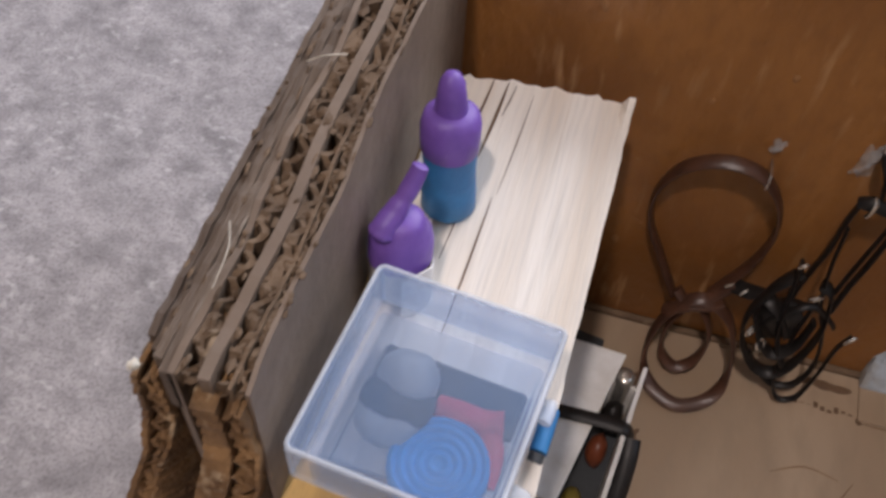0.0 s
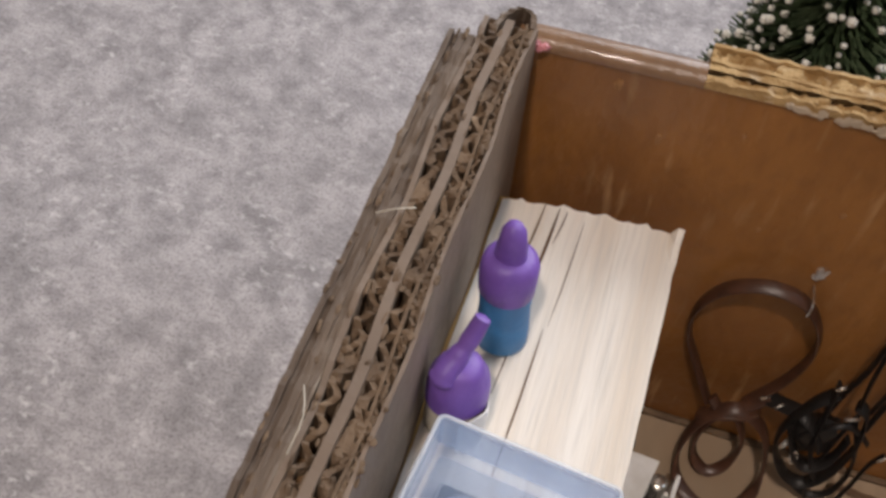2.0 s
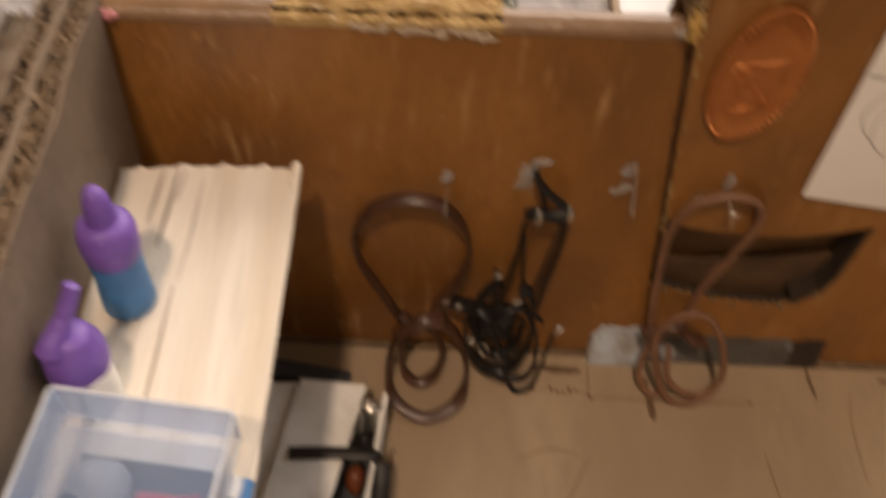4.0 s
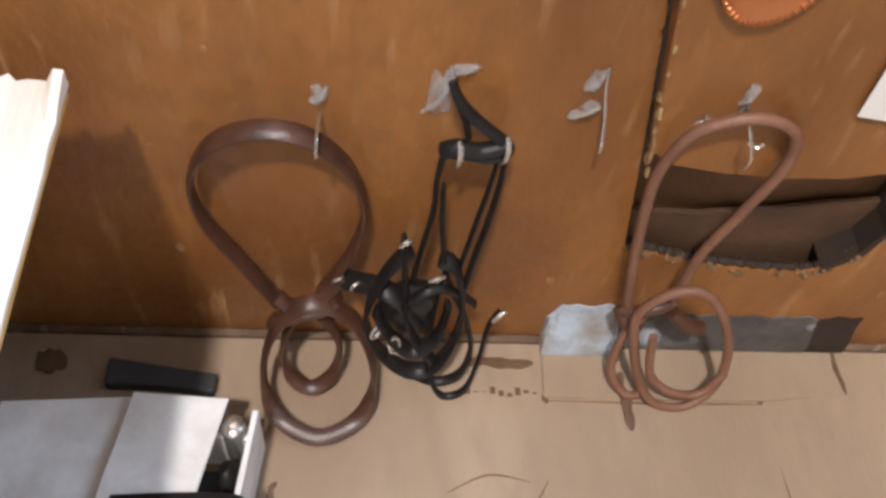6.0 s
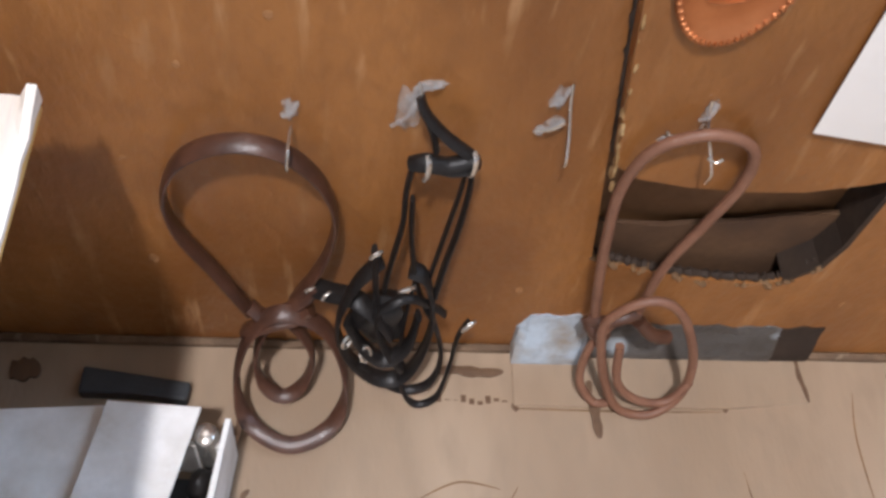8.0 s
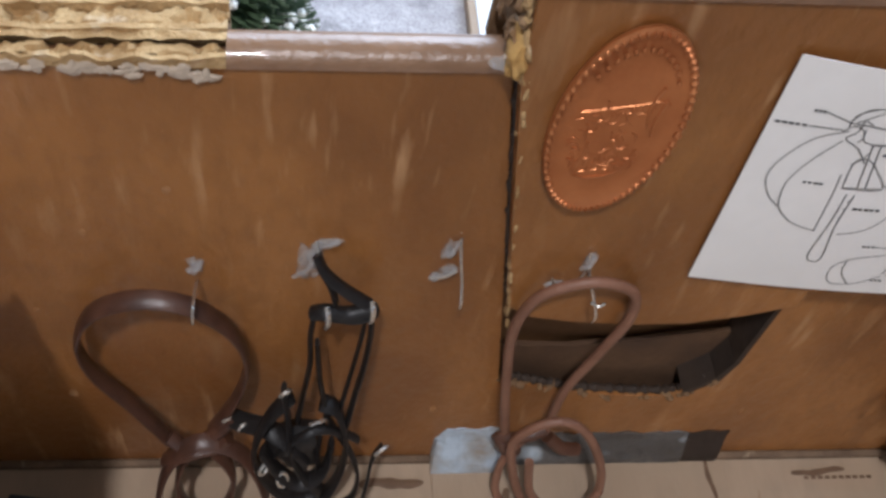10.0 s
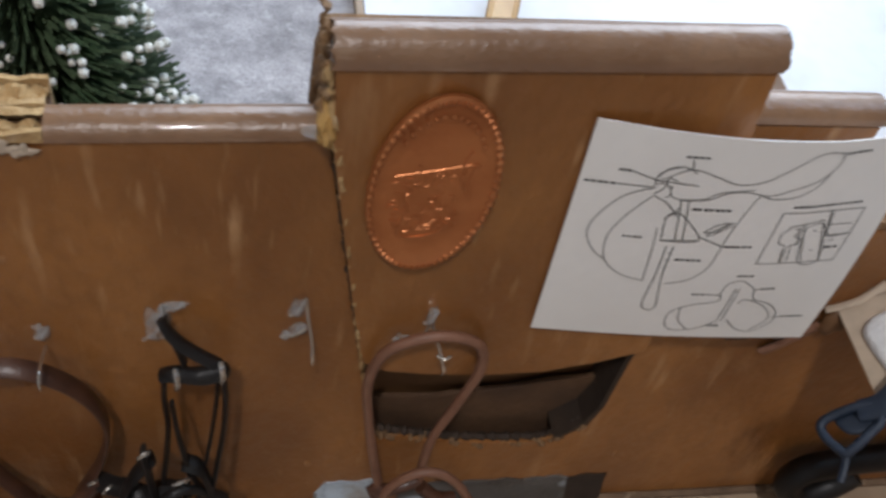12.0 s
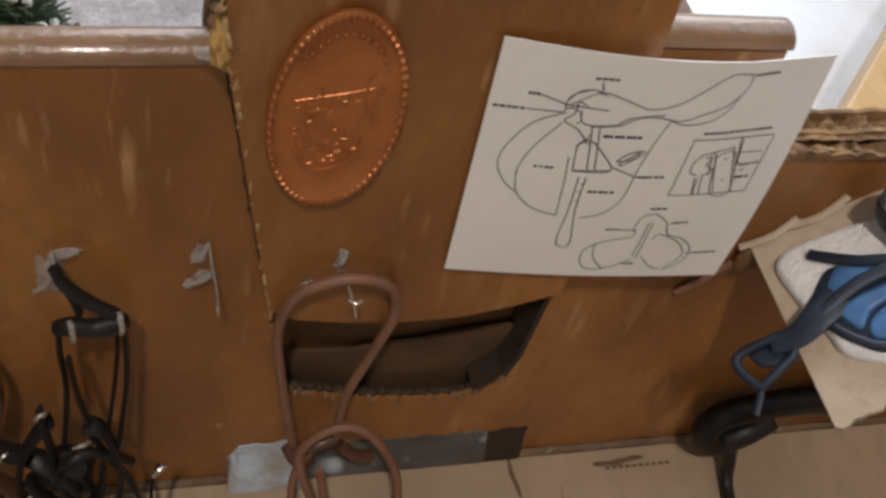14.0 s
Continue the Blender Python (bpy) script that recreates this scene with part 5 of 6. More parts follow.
# ---- pressed coin and printed sheet on the panel ----
def pressed_coin():
    s = empty("pressed_coin", "oval pressed copper souvenir coin glued to the panel", "coin")
    m = Matrix.Translation((0.1349, -0.0044, 0.1247)) @ Matrix.Rotation(radians(90), 4, "X") @ Matrix.Rotation(radians(-3), 4, "Z") @ Matrix.Diagonal((0.0097, 0.0188, 1, 1))
    prof = [(0.98, 0.0), (1.0, 0.0004), (1.0, 0.0011), (0.975, 0.0014), (0.93, 0.0013), (0.90, 0.0010), (0.6, 0.0011), (0.3, 0.0012), (0.02, 0.0012)]
    part("disc", lathe(bmesh.new(), prof, m, 56), COPPER, s, smooth=True)
    b = bmesh.new()
    ring = [m @ Vector((0.945 * math.cos(k * math.pi / 128), 0.955 * math.sin(k * math.pi / 128), 0.0012)) for k in range(256)]
    tube(b, ring, 0.00065, closed=True, steps=1, sides=6, taper=lambda u: 0.55 + 0.45 * math.cos(u * 128 * math.pi))
    part("beading", b, COPPER, s, "raised beads round the rim", True)
    b = bmesh.new()

    def ridge(pts, r):
        tube(b, [m @ Vector((x, y, 0.0012)) for x, y in pts], r, sides=6, steps=5)

    ridge([(-0.62, 0.16), (-0.2, 0.22), (0.15, 0.27), (0.45, 0.32), (0.62, 0.30)], 0.00016)
    ridge([(0.42, 0.46), (0.34, 0.25), (0.44, 0.05)], 0.00026)
    ridge([(0.55, 0.34), (0.50, 0.10), (0.54, -0.04)], 0.0002)
    ridge([(-0.42, -0.05), (-0.35, -0.28), (-0.40, -0.52), (-0.1, -0.56), (0.28, -0.46), (0.42, -0.2)], 0.0002)
    rr = random.Random(9)
    for i in range(76):
        x, y = rr.uniform(-0.50, 0.45), rr.uniform(-0.5, 0.22)
        a = rr.uniform(0, 3.1)
        ridge([(x, y), (x + 0.09 * math.cos(a), y + 0.06 * math.sin(a)), (x + 0.18 * math.cos(a + 0.5), y + 0.10 * math.sin(a + 0.5))], rr.uniform(0.00010, 0.00020))
    part("relief", b, COPPER, s, "shallow raised relief lines", True)
    b = bmesh.new()
    for i in range(13):
        a = radians(40 + 100 * i / 12)
        c = m @ Vector((0.76 * math.cos(a), 0.80 * math.sin(a), 0.0012))
        blob(b, c, (0.0004, 0.0003, 0.0006), i, 0.3, 1)
    part("relief_bar", b, COPPER, s, "worn raised marks along the upper rim", True)


pressed_coin()


# line work of the printed diagram, across and down the sheet
SADDLE_LINES = [
    [(0.221, 0.221), (0.14, 0.273), (0.084, 0.372), (0.071, 0.456), (0.105, 0.532), (0.15, 0.573)],
    [(0.219, 0.26), (0.169, 0.351), (0.139, 0.436), (0.136, 0.504), (0.158, 0.582), (0.221, 0.641), (0.303, 0.665)],
    [(0.303, 0.665), (0.287, 0.496), (0.273, 0.395)],
    [(0.381, 0.671), (0.45, 0.64), (0.493, 0.565), (0.501, 0.416), (0.516, 0.298), (0.534, 0.217)],
    [(0.244, 0.173), (0.303, 0.132), (0.378, 0.15), (0.456, 0.176), (0.532, 0.155), (0.597, 0.098), (0.66, 0.042), (0.724, 0.04)],
    [(0.724, 0.04), (0.724, 0.09), (0.687, 0.153), (0.626, 0.188), (0.563, 0.216), (0.488, 0.205), (0.432, 0.216), (0.382, 0.25), (0.302, 0.263)],
    [(0.714, 0.113), (0.694, 0.176), (0.648, 0.218), (0.58, 0.23), (0.533, 0.214)],
]
STIRRUP_LINES = [
    [(0.212, 0.206), (0.218, 0.16), (0.267, 0.127), (0.303, 0.132)],
    [(0.244, 0.173), (0.244, 0.22), (0.223, 0.252), (0.271, 0.281), (0.315, 0.335)],
    [(0.308, 0.263), (0.342, 0.441)],
    [(0.331, 0.261), (0.366, 0.44)],
    [(0.326, 0.476), (0.336, 0.618), (0.338, 0.786), (0.361, 0.828), (0.388, 0.804), (0.359, 0.635), (0.35, 0.475)],
    [(0.299, 0.444), (0.287, 0.344), (0.316, 0.318), (0.362, 0.356), (0.415, 0.437), (0.301, 0.452)],
    [(0.422, 0.395), (0.449, 0.36), (0.487, 0.346), (0.462, 0.384), (0.422, 0.395)],
]
INSET_LINES = [
    [(0.636, 0.291), (0.906, 0.279), (0.906, 0.525), (0.642, 0.539), (0.636, 0.291)],
    [(0.681, 0.355), (0.783, 0.324), (0.853, 0.523)],
    [(0.688, 0.358), (0.668, 0.389), (0.675, 0.432), (0.705, 0.447)],
    [(0.718, 0.353), (0.74, 0.437), (0.716, 0.442)],
    [(0.708, 0.456), (0.72, 0.53)],
    [(0.725, 0.336), (0.788, 0.523)],
    [(0.804, 0.348), (0.891, 0.346)],
    [(0.828, 0.398), (0.898, 0.397)],
    [(0.802, 0.29), (0.822, 0.398)],
]
FRONT_LINES = [
    [(0.635, 0.631), (0.595, 0.651), (0.586, 0.708), (0.593, 0.756), (0.503, 0.789), (0.45, 0.84), (0.455, 0.91), (0.492, 0.95), (0.57, 0.937), (0.636, 0.883)],
    [(0.667, 0.871), (0.719, 0.931), (0.78, 0.949), (0.832, 0.895), (0.829, 0.824), (0.777, 0.767), (0.715, 0.74), (0.688, 0.675), (0.635, 0.631)],
    [(0.479, 0.8), (0.493, 0.878), (0.546, 0.948)],
    [(0.642, 0.677), (0.65, 0.882)],
    [(0.629, 0.678), (0.633, 0.873)],
    [(0.671, 0.772), (0.688, 0.742), (0.77, 0.787), (0.815, 0.865), (0.776, 0.939)],
]
DETAIL_LINES = [
    [(0.434, 0.403), (0.487, 0.346), (0.497, 0.356), (0.445, 0.408), (0.434, 0.403)],
    [(0.737, 0.36), (0.798, 0.35), (0.849, 0.524), (0.78, 0.527), (0.737, 0.36)],
    [(0.769, 0.371), (0.779, 0.377)],
    [(0.797, 0.467), (0.807, 0.473)],
    [(0.703, 0.362), (0.725, 0.37), (0.716, 0.396), (0.743, 0.417), (0.73, 0.439)],
    [(0.7, 0.457), (0.717, 0.529)],
    [(0.719, 0.44), (0.74, 0.528)],
    [(0.792, 0.281), (0.816, 0.372), (0.841, 0.406), (0.902, 0.387)],
    [(0.843, 0.426), (0.859, 0.421)],
    [(0.341, 0.502), (0.35, 0.511)],
    [(0.344, 0.541), (0.353, 0.55)],
    [(0.348, 0.583), (0.356, 0.593)],
    [(0.212, 0.18), (0.237, 0.139), (0.279, 0.126), (0.319, 0.143)],
    [(0.204, 0.226), (0.225, 0.202), (0.254, 0.209), (0.269, 0.24), (0.259, 0.258)],
    [(0.226, 0.186), (0.248, 0.175), (0.275, 0.188)],
    [(0.262, 0.206), (0.282, 0.255), (0.368, 0.249), (0.415, 0.215), (0.509, 0.195)],
    [(0.28, 0.349), (0.301, 0.324), (0.313, 0.29)],
    [(0.295, 0.451), (0.413, 0.435)],
]
LEADER_LINES = [
    [(0.134, 0.168), (0.214, 0.191), (0.338, 0.195)],
    [(0.107, 0.228), (0.204, 0.222)],
    [(0.291, 0.095), (0.301, 0.125)],
    [(0.416, 0.42), (0.504, 0.458)],
    [(0.825, 0.855), (0.859, 0.851)],
    [(0.697, 0.684), (0.715, 0.679)],
    [(0.537, 0.72), (0.596, 0.721)],
]
LABEL_BARS = [
    [(0.268, 0.085), (0.341, 0.08)],
    [(0.1, 0.17), (0.134, 0.168)],
    [(0.013, 0.234), (0.107, 0.228)],
    [(0.352, 0.295), (0.473, 0.288)],
    [(0.179, 0.45), (0.243, 0.447)],
    [(0.507, 0.458), (0.602, 0.453)],
    [(0.373, 0.539), (0.462, 0.534)],
    [(0.731, 0.044), (0.814, 0.039)],
    [(0.657, 0.264), (0.887, 0.251)],
    [(0.608, 0.608), (0.667, 0.605)],
    [(0.715, 0.679), (0.767, 0.677)],
    [(0.491, 0.722), (0.537, 0.72)],
    [(0.859, 0.851), (0.94, 0.848)],
    [(0.611, 0.914), (0.652, 0.913)],
    [(0.714, 1.009), (0.797, 1.005)],
    [(0.843, 0.458), (0.893, 0.455)],
]
SHEET = ((0.1561, -0.0052, 0.1399), (0.2108, -0.0052, 0.1366), (0.2125, -0.0060, 0.0838), (0.1578, -0.0052, 0.0880))


def on_sheet(u, v, lift=0.0):
    """A point of the printed sheet; u to its right, v downwards."""
    a, b, c, d = (Vector(q) for q in SHEET)
    p = (a * (1 - u) + b * u) * (1 - v) + (d * (1 - u) + c * u) * v
    p.y += -0.0016 * math.sin(math.pi * u) * (1 - v) - 0.0012 * math.sin(math.pi * v) * u + 0.0016 * max(u - 0.72, 0) * (1 - v) * 4 - lift
    p.z += -0.0012 * math.sin(math.pi * min(u * 1.3, 1)) * (1 - v) * 0.6 - 0.0012 * math.sin(math.pi * u) * v
    return p


def printed_sheet():
    s = empty("printed_sheet", "curling white paper sheet printed with a saddle parts diagram", "poster")
    b = bmesh.new()
    n = 20
    f = [[b.verts.new(on_sheet(i / n, j / n, 0.0001)) for j in range(n + 1)] for i in range(n + 1)]
    g = [[b.verts.new(on_sheet(i / n, j / n, -0.0001)) for j in range(n + 1)] for i in range(n + 1)]
    for i in range(n):
        for j in range(n):
            b.faces.new((f[i][j], f[i][j + 1], f[i + 1][j + 1], f[i + 1][j]))
            b.faces.new((g[i][j], g[i + 1][j], g[i + 1][j + 1], g[i][j + 1]))
    for k in range(n):
        b.faces.new((f[k][0], f[k + 1][0], g[k + 1][0], g[k][0]))
        b.faces.new((f[k + 1][n], f[k][n], g[k][n], g[k + 1][n]))
        b.faces.new((f[0][k + 1], f[0][k], g[0][k], g[0][k + 1]))
        b.faces.new((f[n][k], f[n][k + 1], g[n][k + 1], g[n][k]))
    part("paper", b, PAPER, s, smooth=True)

    def drawn(nm, lines, width, ink, label, smooth_line=True):
        b = bmesh.new()
        for ln in lines:
            pts = [(u, v, 0) for u, v in ln]
            path = spline(pts, 6) if smooth_line and len(pts) > 2 else [Vector(a) + (Vector(c) - Vector(a)) * k / 4 for a, c in zip(pts, pts[1:]) for k in range(5)]
            prev = None
            for i, q in enumerate(path):
                a, c = path[max(i - 1, 0)], path[min(i + 1, len(path) - 1)]
                d = Vector(((c.x - a.x), (c.y - a.y) * 1.1, 0)).normalized()
                o = Vector((-d.y, d.x, 0)) * width
                row = [b.verts.new(on_sheet(q.x + k * o.x, q.y + k * o.y, 0.0003)) for k in (-1, 1)]
                if prev:
                    b.faces.new((prev[0], prev[1], row[1], row[0]))
                prev = row
        part(nm, b, ink, s, label)

    drawn("saddle_drawing", SADDLE_LINES, 0.0016, INK_SOFT, "thin printed outline of a saddle")
    drawn("stirrup_drawing", STIRRUP_LINES, 0.0016, INK, "thin printed outline of a stirrup")
    drawn("inset_drawing", INSET_LINES, 0.0016, INK_SOFT, "small framed printed detail", False)
    drawn("front_view_drawing", FRONT_LINES, 0.0016, INK_SOFT, "printed front view of a saddle")
    drawn("fine_drawing", DETAIL_LINES, 0.0016, INK_SOFT, "fine printed details of the saddle")
    drawn("leader_line", LEADER_LINES, 0.0016, INK, "thin printed leader lines", False)
    rnd = random.Random(12)
    for (u0, v0), (u1, v1) in LABEL_BARS:
        n = max(3, int((u1 - u0) / 0.016))
        dashes = []
        for k in range(n):
            f0, f1 = k / n, (k + rnd.uniform(0.62, 0.92)) / n
            dashes.append([(u0 + (u1 - u0) * f0, v0 + (v1 - v0) * f0), (u0 + (u1 - u0) * f1, v0 + (v1 - v0) * f1)])
        drawn("label_bar", dashes, rnd.uniform(0.0036, 0.0052), INK, "small printed caption", False)


printed_sheet()


# ---- saddle on its card rack ----
RACK_O = Vector((0.2216, 0.0, 0.0855))
E1, E2, EN = Vector((0.812, 0, 0.584)), Vector((0, -1, 0)), Vector((-0.584, 0, 0.812))


def rk(a, b, h=0.0):
    return RACK_O + E1 * a + E2 * b + EN * h


def sheet(bm, poly, h0, h1, puff=0.0, ring=3):
    """A padded piece lying on the rack's slope, with a rounded border."""
    c = Vector((sum(p[0] for p in poly) / len(poly), sum(p[1] for p in poly) / len(poly)))
    line = spline([(a, b, 0) for a, b in poly], 5, True)
    rings = [[bm.verts.new(rk(q.x, q.y, h0)) for q in line]]
    for k in range(ring + 1):
        t = k / ring
        s = 1 - 0.10 * (1 - math.cos(t * math.pi / 2))
        rings.append([bm.verts.new(rk(c.x + (q.x - c.x) * s, c.y + (q.y - c.y) * s, h0 + (h1 - h0) * math.sin(t * math.pi / 2) if k else h0 + (h1 - h0) * 0.3)) for q in line])
    for s in (0.6, 0.25):
        rings.append([bm.verts.new(rk(c.x + (q.x - c.x) * s, c.y + (q.y - c.y) * s, h1 + puff * (1 - s))) for q in line])
    for p, q in zip(rings, rings[1:]):
        for j in range(len(line)):
            bm.faces.new((p[j], p[(j + 1) % len(line)], q[(j + 1) % len(line)], q[j]))
    bm.faces.new(rings[0][::-1])
    bm.faces.new(rings[-1])
    return bm


def saddle_rack():
    s = empty("saddle_rack", "folded kraft card rack sticking out from the wall", "rack")
    b = bmesh.new()
    rnd = random.Random(1)
    n = 26
    rows = []
    for i in range(n + 1):
        a = 0.031 * i / n
        end = 0.041 - 0.0035 * (i / n) + rnd.uniform(-0.0006, 0.0006)
        rows.append([b.verts.new(rk(a, 0.0, 0.0)), b.verts.new(rk(a, end, 0.0)), b.verts.new(rk(a, end, -0.0012)), b.verts.new(rk(a, 0.0, -0.0012))])
    for p, q in zip(rows, rows[1:]):
        for j in range(4):
            b.faces.new((p[j], p[(j + 1) % 4], q[(j + 1) % 4], q[j]))
    b.faces.new(rows[0])
    b.faces.new(rows[-1][::-1])
    part("near_slope", b, KRAFT_PALE, s)
    r = rk(0.031, 0)
    b = bmesh.new()
    prism(b, [(r.x, r.z), (r.x + 0.0255, r.z - 0.019), (r.x + 0.0250, r.z - 0.0200), (r.x - 0.0006, r.z - 0.0012)], -0.038, 0.0)
    part("far_slope", b, KRAFT_PALE, s)
    b = bmesh.new()
    for a, bb, w in ((0.004, 0.0008, 0.006), (0.014, 0.0006, 0.006)):
        tube(b, [rk(a - w, bb, 0.0012), rk(a, bb + 0.001, 0.0022), rk(a + w, bb, 0.0034)], 0.0008, flat=0.4, flat_axis=tuple(EN))
    part("back_tab", b, KRAFT_PALE, s, "torn paper tab against the wall", True)


def toy_saddle():
    s = empty("toy_saddle", "blue and navy toy saddle on a white fleece pad", "saddle")
    b = sheet(bmesh.new(), [(0.0030, 0.0068), (0.0060, 0.0052), (0.0130, 0.0050), (0.0228, 0.0060), (0.0300, 0.0100), (0.0310, 0.0240), (0.0300, 0.0335), (0.0240, 0.0334), (0.0180, 0.0344), (0.0120, 0.0330), (0.0068, 0.0290), (0.0058, 0.0250), (0.0040, 0.0190), (0.0024, 0.0100)], 0.0002, 0.0022, 0.0005)
    part("fleece_pad", b, FLEECE, s, "white fleece pad", True)
    b = sheet(bmesh.new(), [(0.0108, 0.0128), (0.0165, 0.0150), (0.0225, 0.0170), (0.0300, 0.0200), (0.0300, 0.0325), (0.0240, 0.0324), (0.0182, 0.0333), (0.0124, 0.0318), (0.0086, 0.0280), (0.0060, 0.0242), (0.0032, 0.0200), (0.0062, 0.0165)], 0.0020, 0.0032, 0.0003)
    flap = part("navy_flap", b, NAVY, s, "navy under flap", True)
    for poly in ([(0.0088, 0.0222), (0.0130, 0.0206), (0.0190, 0.0204), (0.0200, 0.0226), (0.0140, 0.0244), (0.0112, 0.0268), (0.0098, 0.0256)],
                 [(0.0142, 0.0252), (0.0208, 0.0236), (0.0224, 0.0262), (0.0184, 0.0282), (0.0166, 0.0308), (0.0128, 0.0300), (0.0118, 0.0280)],
                 [(0.0192, 0.0290), (0.0230, 0.0276), (0.0290, 0.0280), (0.0288, 0.0316), (0.0240, 0.0317), (0.0180, 0.0322), (0.0176, 0.0310)],
                 [(0.0118, 0.0140), (0.0160, 0.0156), (0.0198, 0.0176), (0.0140, 0.0182), (0.0096, 0.0192), (0.0086, 0.0176)]):
        part("blue_panel", sheet(bmesh.new(), poly, 0.0030, 0.0042, 0.0005), DENIM, flap, "mid-blue padded panel", True)
    for pts, r in (([rk(0.0088, 0.0088, 0.0028), rk(0.0112, 0.0111, 0.0036), rk(0.0157, 0.0145, 0.0044), rk(0.0209, 0.0172, 0.0050), rk(0.0240, 0.0212, 0.0052)], 0.0011),
                   ([rk(0.0052, 0.0222, 0.0042), rk(0.0098, 0.0202, 0.0046), rk(0.0150, 0.0188, 0.0050), rk(0.0212, 0.0184, 0.0052)], 0.0013),
                   ([rk(0.0070, 0.0246, 0.0036), rk(0.0095, 0.0284, 0.0040), rk(0.0128, 0.0312, 0.0040), rk(0.0182, 0.0327, 0.0040), rk(0.0245, 0.0320, 0.0040)], 0.0007)):
        part("strap", tube(bmesh.new(), pts, r, flat=0.6, flat_axis=tuple(EN), sides=10), NAVY, s, "navy strap", True)
    b = bmesh.new()
    rows = []
    for i in range(15):
        u = i / 14
        a0, b0 = 0.0222 + 0.0022 * u, 0.0080 + 0.0190 * u
        lift = 0.0046 + 0.0062 * math.exp(-(u / 0.34) ** 2)
        wide = 0.0050 + 0.0015 * math.cos(u * 3.0)
        rows.append([b.verts.new(rk(a0 + wide * k, b0 - 0.0038 * k * (1 - u), 0.0026 + (lift - 0.0026) * h)) for k, h in ((0.0, 0.0), (-0.06, 0.6), (0.08, 0.95), (0.4, 1.05), (0.8, 0.9), (1.1, 0.3), (1.05, 0.0))])
    for p, q in zip(rows, rows[1:]):
        for j in range(7):
            b.faces.new((p[j], p[(j + 1) % 7], q[(j + 1) % 7], q[j]))
    b.faces.new(rows[0][::-1])
    b.faces.new(rows[-1])
    part("seat", b, BLACK, s, "black moulded seat and raised cantle", True)
    b = bmesh.new()
    tube(b, [rk(0.0100, 0.0196, 0.0036), rk(0.0052, 0.0220, 0.0040), rk(0.0004, 0.0236, 0.0030), rk(-0.0040, 0.0230, 0.0022)], 0.0026, flat=0.35, flat_axis=tuple(EN), sides=10, taper=lambda u: 1.25 - 0.45 * u)
    leather = part("stirrup_leather", b, NAVY, s, "navy stirrup strap", True)
    b = bmesh.new()
    tube(b, [rk(-0.0010, 0.0232, 0.0026), rk(-0.0044, 0.0222, 0.0024), rk(-0.0102, 0.0226, 0.0016), rk(-0.0112, 0.0248, 0.0012), rk(-0.0092, 0.0290, 0.0010), rk(-0.0075, 0.0292, 0.0012), rk(-0.0036, 0.0276, 0.0020), rk(-0.0010, 0.0262, 0.0024)], 0.0009, closed=True, sides=8)
    part("stirrup", b, NAVY, leather, "navy stirrup iron", True)
    b = sheet(bmesh.new(), [(-0.0012, 0.0236), (-0.0046, 0.0226), (-0.0084, 0.0230), (-0.0070, 0.0262), (-0.0036, 0.0268), (-0.0012, 0.0258)], 0.0008, 0.0016)
    part("folded_leather", b, NAVY, leather, "folded navy leather inside the stirrup", True)
    b = tube(bmesh.new(), [rk(-0.0085, 0.0290, 0.0010), rk(-0.0098, 0.0312, 0.0), rk(-0.0116, 0.0335, -0.0008)], 0.0007, flat=0.5, flat_axis=tuple(EN))
    part("loose_end", b, NAVY, leather, "thin hanging strap end", True)


saddle_rack()
toy_saddle()


def black_whip():
    s = empty("girth_strap", "thick black strap looped against the wall", "strap")
    b = tube(bmesh.new(), [(0.2780, -0.0040, 0.0210), (0.2680, -0.0040, 0.0235), (0.2580, -0.0045, 0.0240), (0.2500, -0.0050, 0.0235), (0.2420, -0.0060, 0.0225), (0.2395, -0.0070, 0.0170), (0.2440, -0.0080, 0.0130), (0.2520, -0.0070, 0.0150), (0.2570, -0.0060, 0.0200)], 0.0036, sides=12)
    part("loop", b, BLACK, s, smooth=True)
    b = tube(bmesh.new(), [(0.2470, -0.0085, 0.0150), (0.2490, -0.0110, 0.0080), (0.2490, -0.0150, 0.0024), (0.2475, -0.0240, 0.0018), (0.2450, -0.0400, 0.0018)], 0.0017, sides=10)
    part("tail", b, BLACK, s, smooth=True)
    # Reddish streak modelled in place of a coppery highlight on the wall.
    b = bmesh.new()
    tube(b, [(0.2120, -0.0006, 0.0700), (0.2150, -0.0010, 0.0740), (0.2180, -0.0010, 0.0775), (0.2205, -0.0008, 0.0800)], 0.0016, flat=0.35, flat_axis=(0, 1, 0))
    tagged(mesh_ob("glint_streak", b, ROPE, None, "", True), "reddish streak on the wall standing for a copper glint", "scrap")
    # Lump in the shaded brown, added in place of a dark hole.
    b = blob(bmesh.new(), (0.2225, -0.0012, 0.0815), (0.0028, 0.0016, 0.0034), 5, 0.5)
    tagged(mesh_ob("dark_hole_lump", b, PAINT_SHADED, None, "", True), "dark lump standing for a dark hole under the rack", "glue")


black_whip()


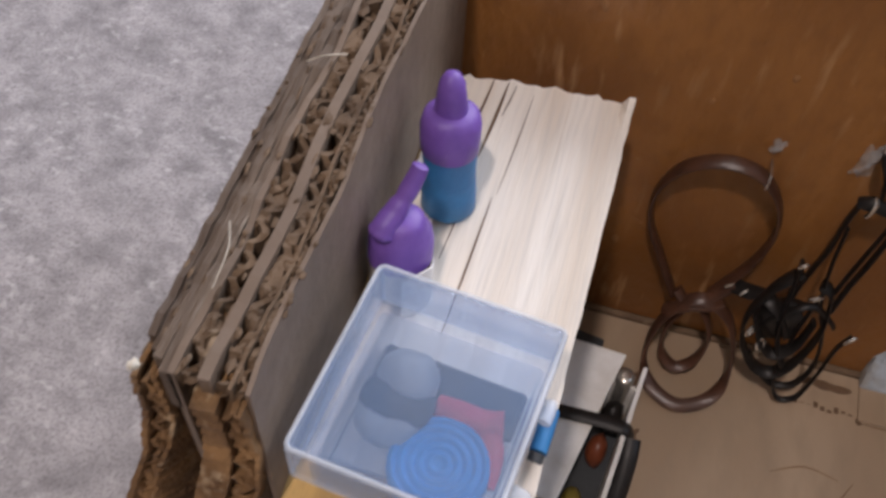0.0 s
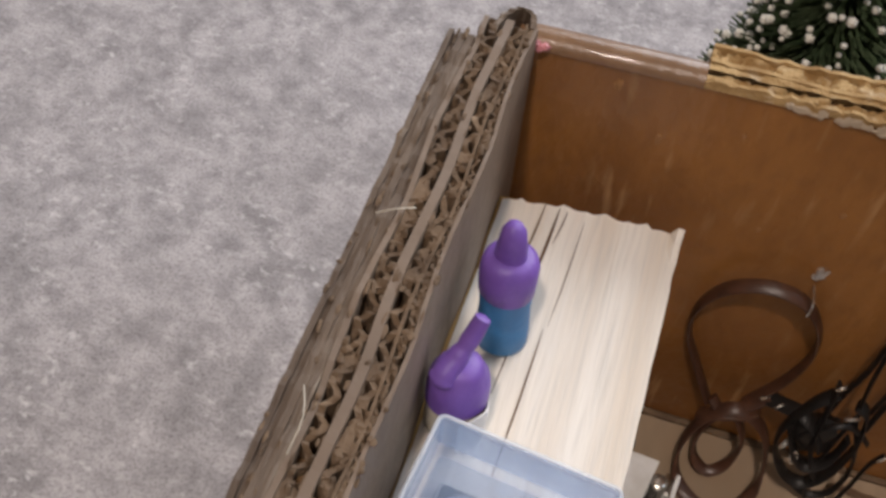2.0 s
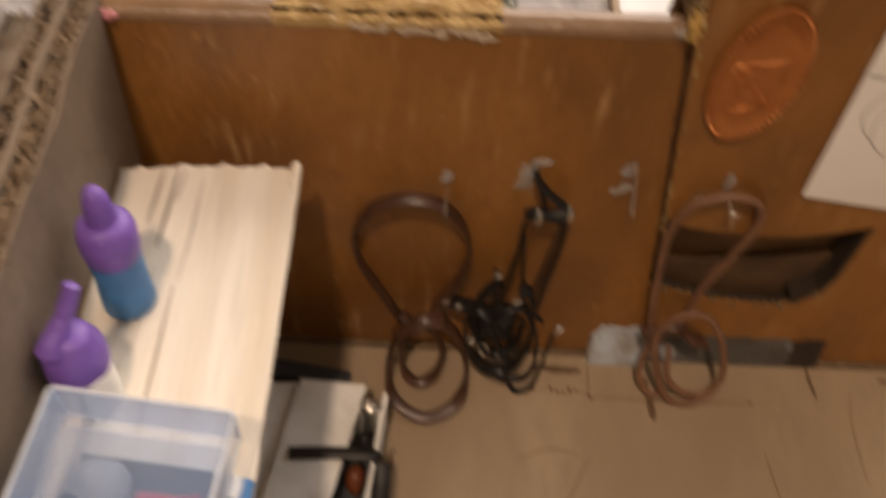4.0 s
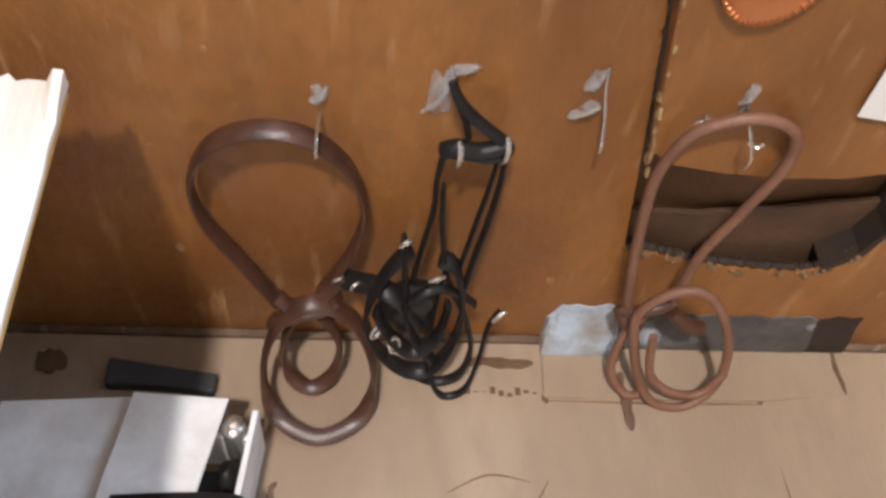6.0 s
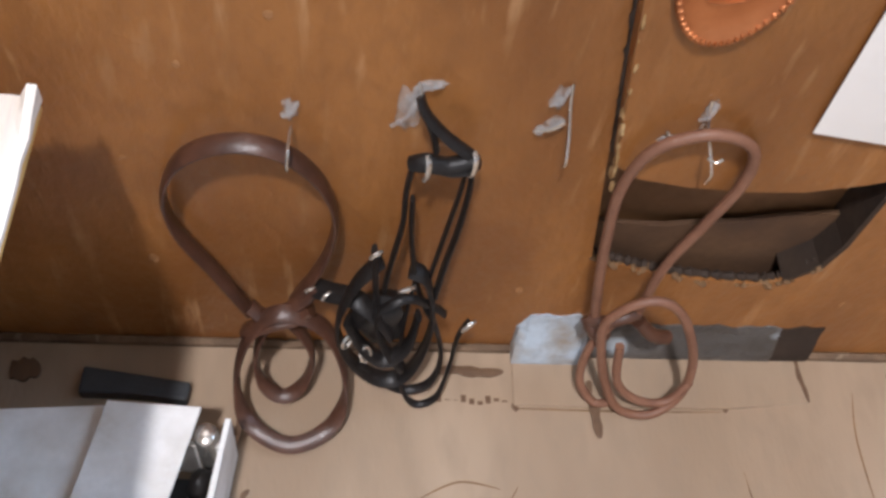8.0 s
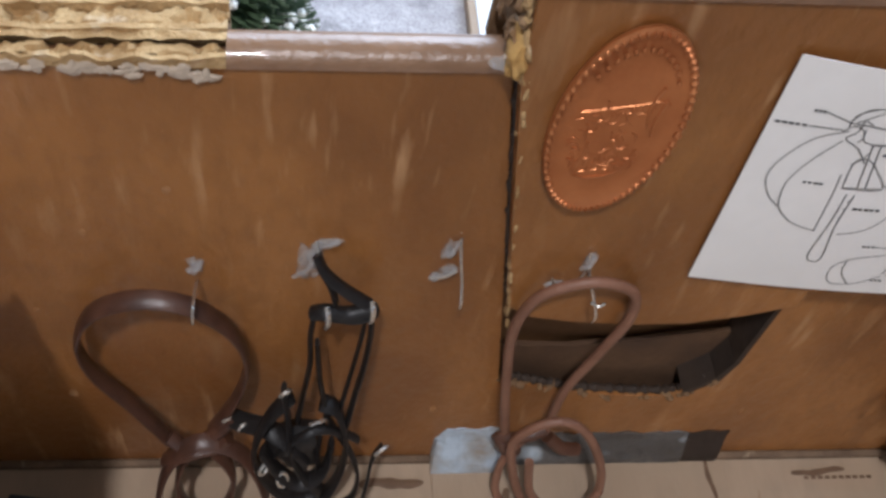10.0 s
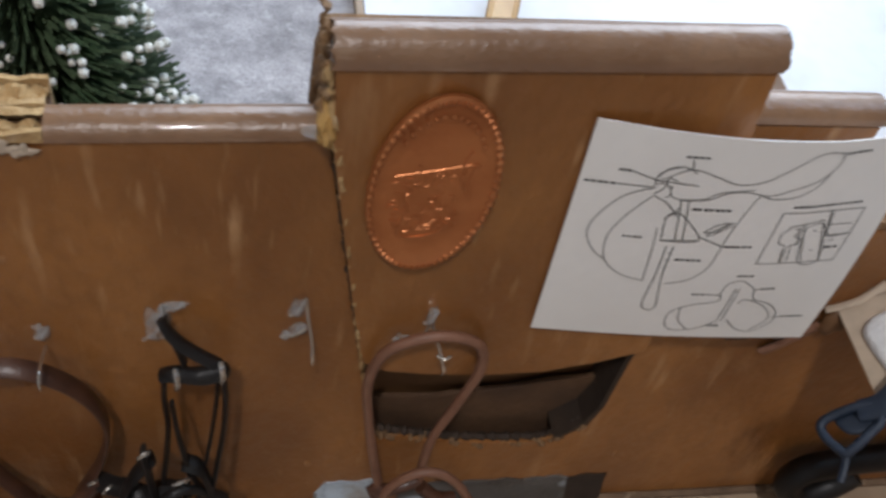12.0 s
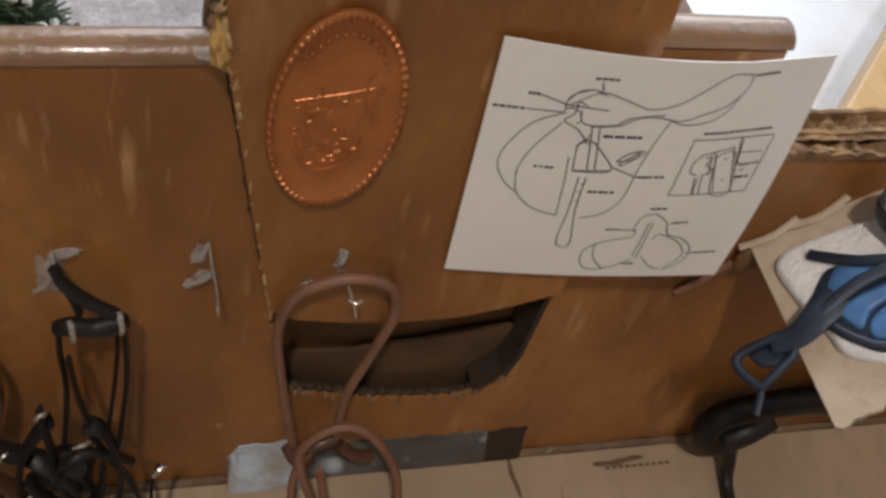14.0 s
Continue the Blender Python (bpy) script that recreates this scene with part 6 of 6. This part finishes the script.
# ---- things on the carpet behind the box ----
def bottle_brush_tree():
    s = empty("bottle_brush_tree", "green bottle-brush toy tree with snow-white tips on the carpet", "tree")
    cx, cy, z0, top = 0.0650, 0.0630, -0.004, 0.166
    part("base", lathe(bmesh.new(), [(0.013, 0.0), (0.014, 0.001), (0.014, 0.006), (0.011, 0.009), (0.003, 0.010)], Matrix.Translation((cx, cy, z0)), 24), PINE, s, "round wooden base", True)
    part("trunk", tube(bmesh.new(), [(cx, cy, z0 + 0.008), (cx, cy, 0.05), (cx, cy, top)], 0.0011), CHARCOAL, s, "twisted wire stem", True)
    rnd = random.Random(11)
    vs, fs, ws, wf = [], [], [], []
    ico = bmesh.new()
    bmesh.ops.create_icosphere(ico, subdivisions=1, radius=1.0)
    iv = [v.co.copy() for v in ico.verts]
    fi = [[v.index for v in f.verts] for f in ico.faces]
    ico.free()
    for i in range(9000):
        h = 1 - math.sqrt(rnd.random())
        z = 0.012 + h * (top - 0.014)
        rad = 0.0500 * (1 - (z - 0.0) / (top + 0.004)) * rnd.uniform(0.82, 1.06)
        a = rnd.random() * 2 * math.pi
        d = Vector((math.cos(a), math.sin(a), rnd.uniform(0.05, 0.40))).normalized()
        p = Vector((cx, cy, z))
        q = p + d * rad
        w = 0.00042
        u = d.cross(Vector((0, 0, 1))).normalized() * w
        t = d.cross(u).normalized() * w
        k = len(vs)
        vs += [p + u, p - u * 0.5 + t, p - u * 0.5 - t, q + u * 0.6, q - u * 0.3 + t * 0.6, q - u * 0.3 - t * 0.6]
        fs += [(k, k + 1, k + 4, k + 3), (k + 1, k + 2, k + 5, k + 4), (k + 2, k, k + 3, k + 5), (k + 3, k + 4, k + 5)]
        if i % 8 == 0:
            k = len(ws)
            r = rnd.uniform(0.0007, 0.0015)
            ws += [q + v * r for v in iv]
            wf += [[k + j for j in f] for f in fi]
    for nm, v, f, m, lb in (("bristles", vs, fs, GREEN, "dense green bristles"), ("snow_flock", ws, wf, SNOW, "white flocked bristle tips")):
        me = bpy.data.meshes.new(nm)
        me.from_pydata([tuple(x) for x in v], [], f)
        me.materials.append(m)
        ob = new(nm, me)
        ob.parent = s
        tagged(ob, lb, kind="stuff")


bottle_brush_tree()


def back_things():
    b = slab(bmesh.new(), [(0.1483, 0.10), (0.80, 0.05), (0.90, 0.90), (0.1518, 0.90)], -0.004, 0.0, 0.0006)
    tagged(mesh_ob("white_board", b, WHITE_BOARD), "large glossy white board lying on the carpet", "board")
    b = slab(bmesh.new(), [(0.1450, 0.10), (0.1480, 0.10), (0.1515, 0.90), (0.1485, 0.90)], -0.004, 0.0015, 0.0006)
    tagged(mesh_ob("edge_strip", b, KRAFT), "narrow beige edging strip beside the white board", "strip")
    b = slab(bmesh.new(), [(0.163, 0.085), (0.173, 0.085), (0.215, 0.230), (0.205, 0.230)], 0.0, 0.055, 0.002)
    tagged(mesh_ob("wood_rail", b, PINE), "honey pine rail standing on edge on the board", "rail")
    b = slab(bmesh.new(), [(0.283, 0.056), (0.3572, 0.1312), (0.432, 0.208), (0.532, 0.160), (0.420, 0.030)], 0.0, 0.048, 0.002)
    tagged(mesh_ob("wood_block", b, PINE), "broad honey pine block standing beside the box", "block")


back_things()
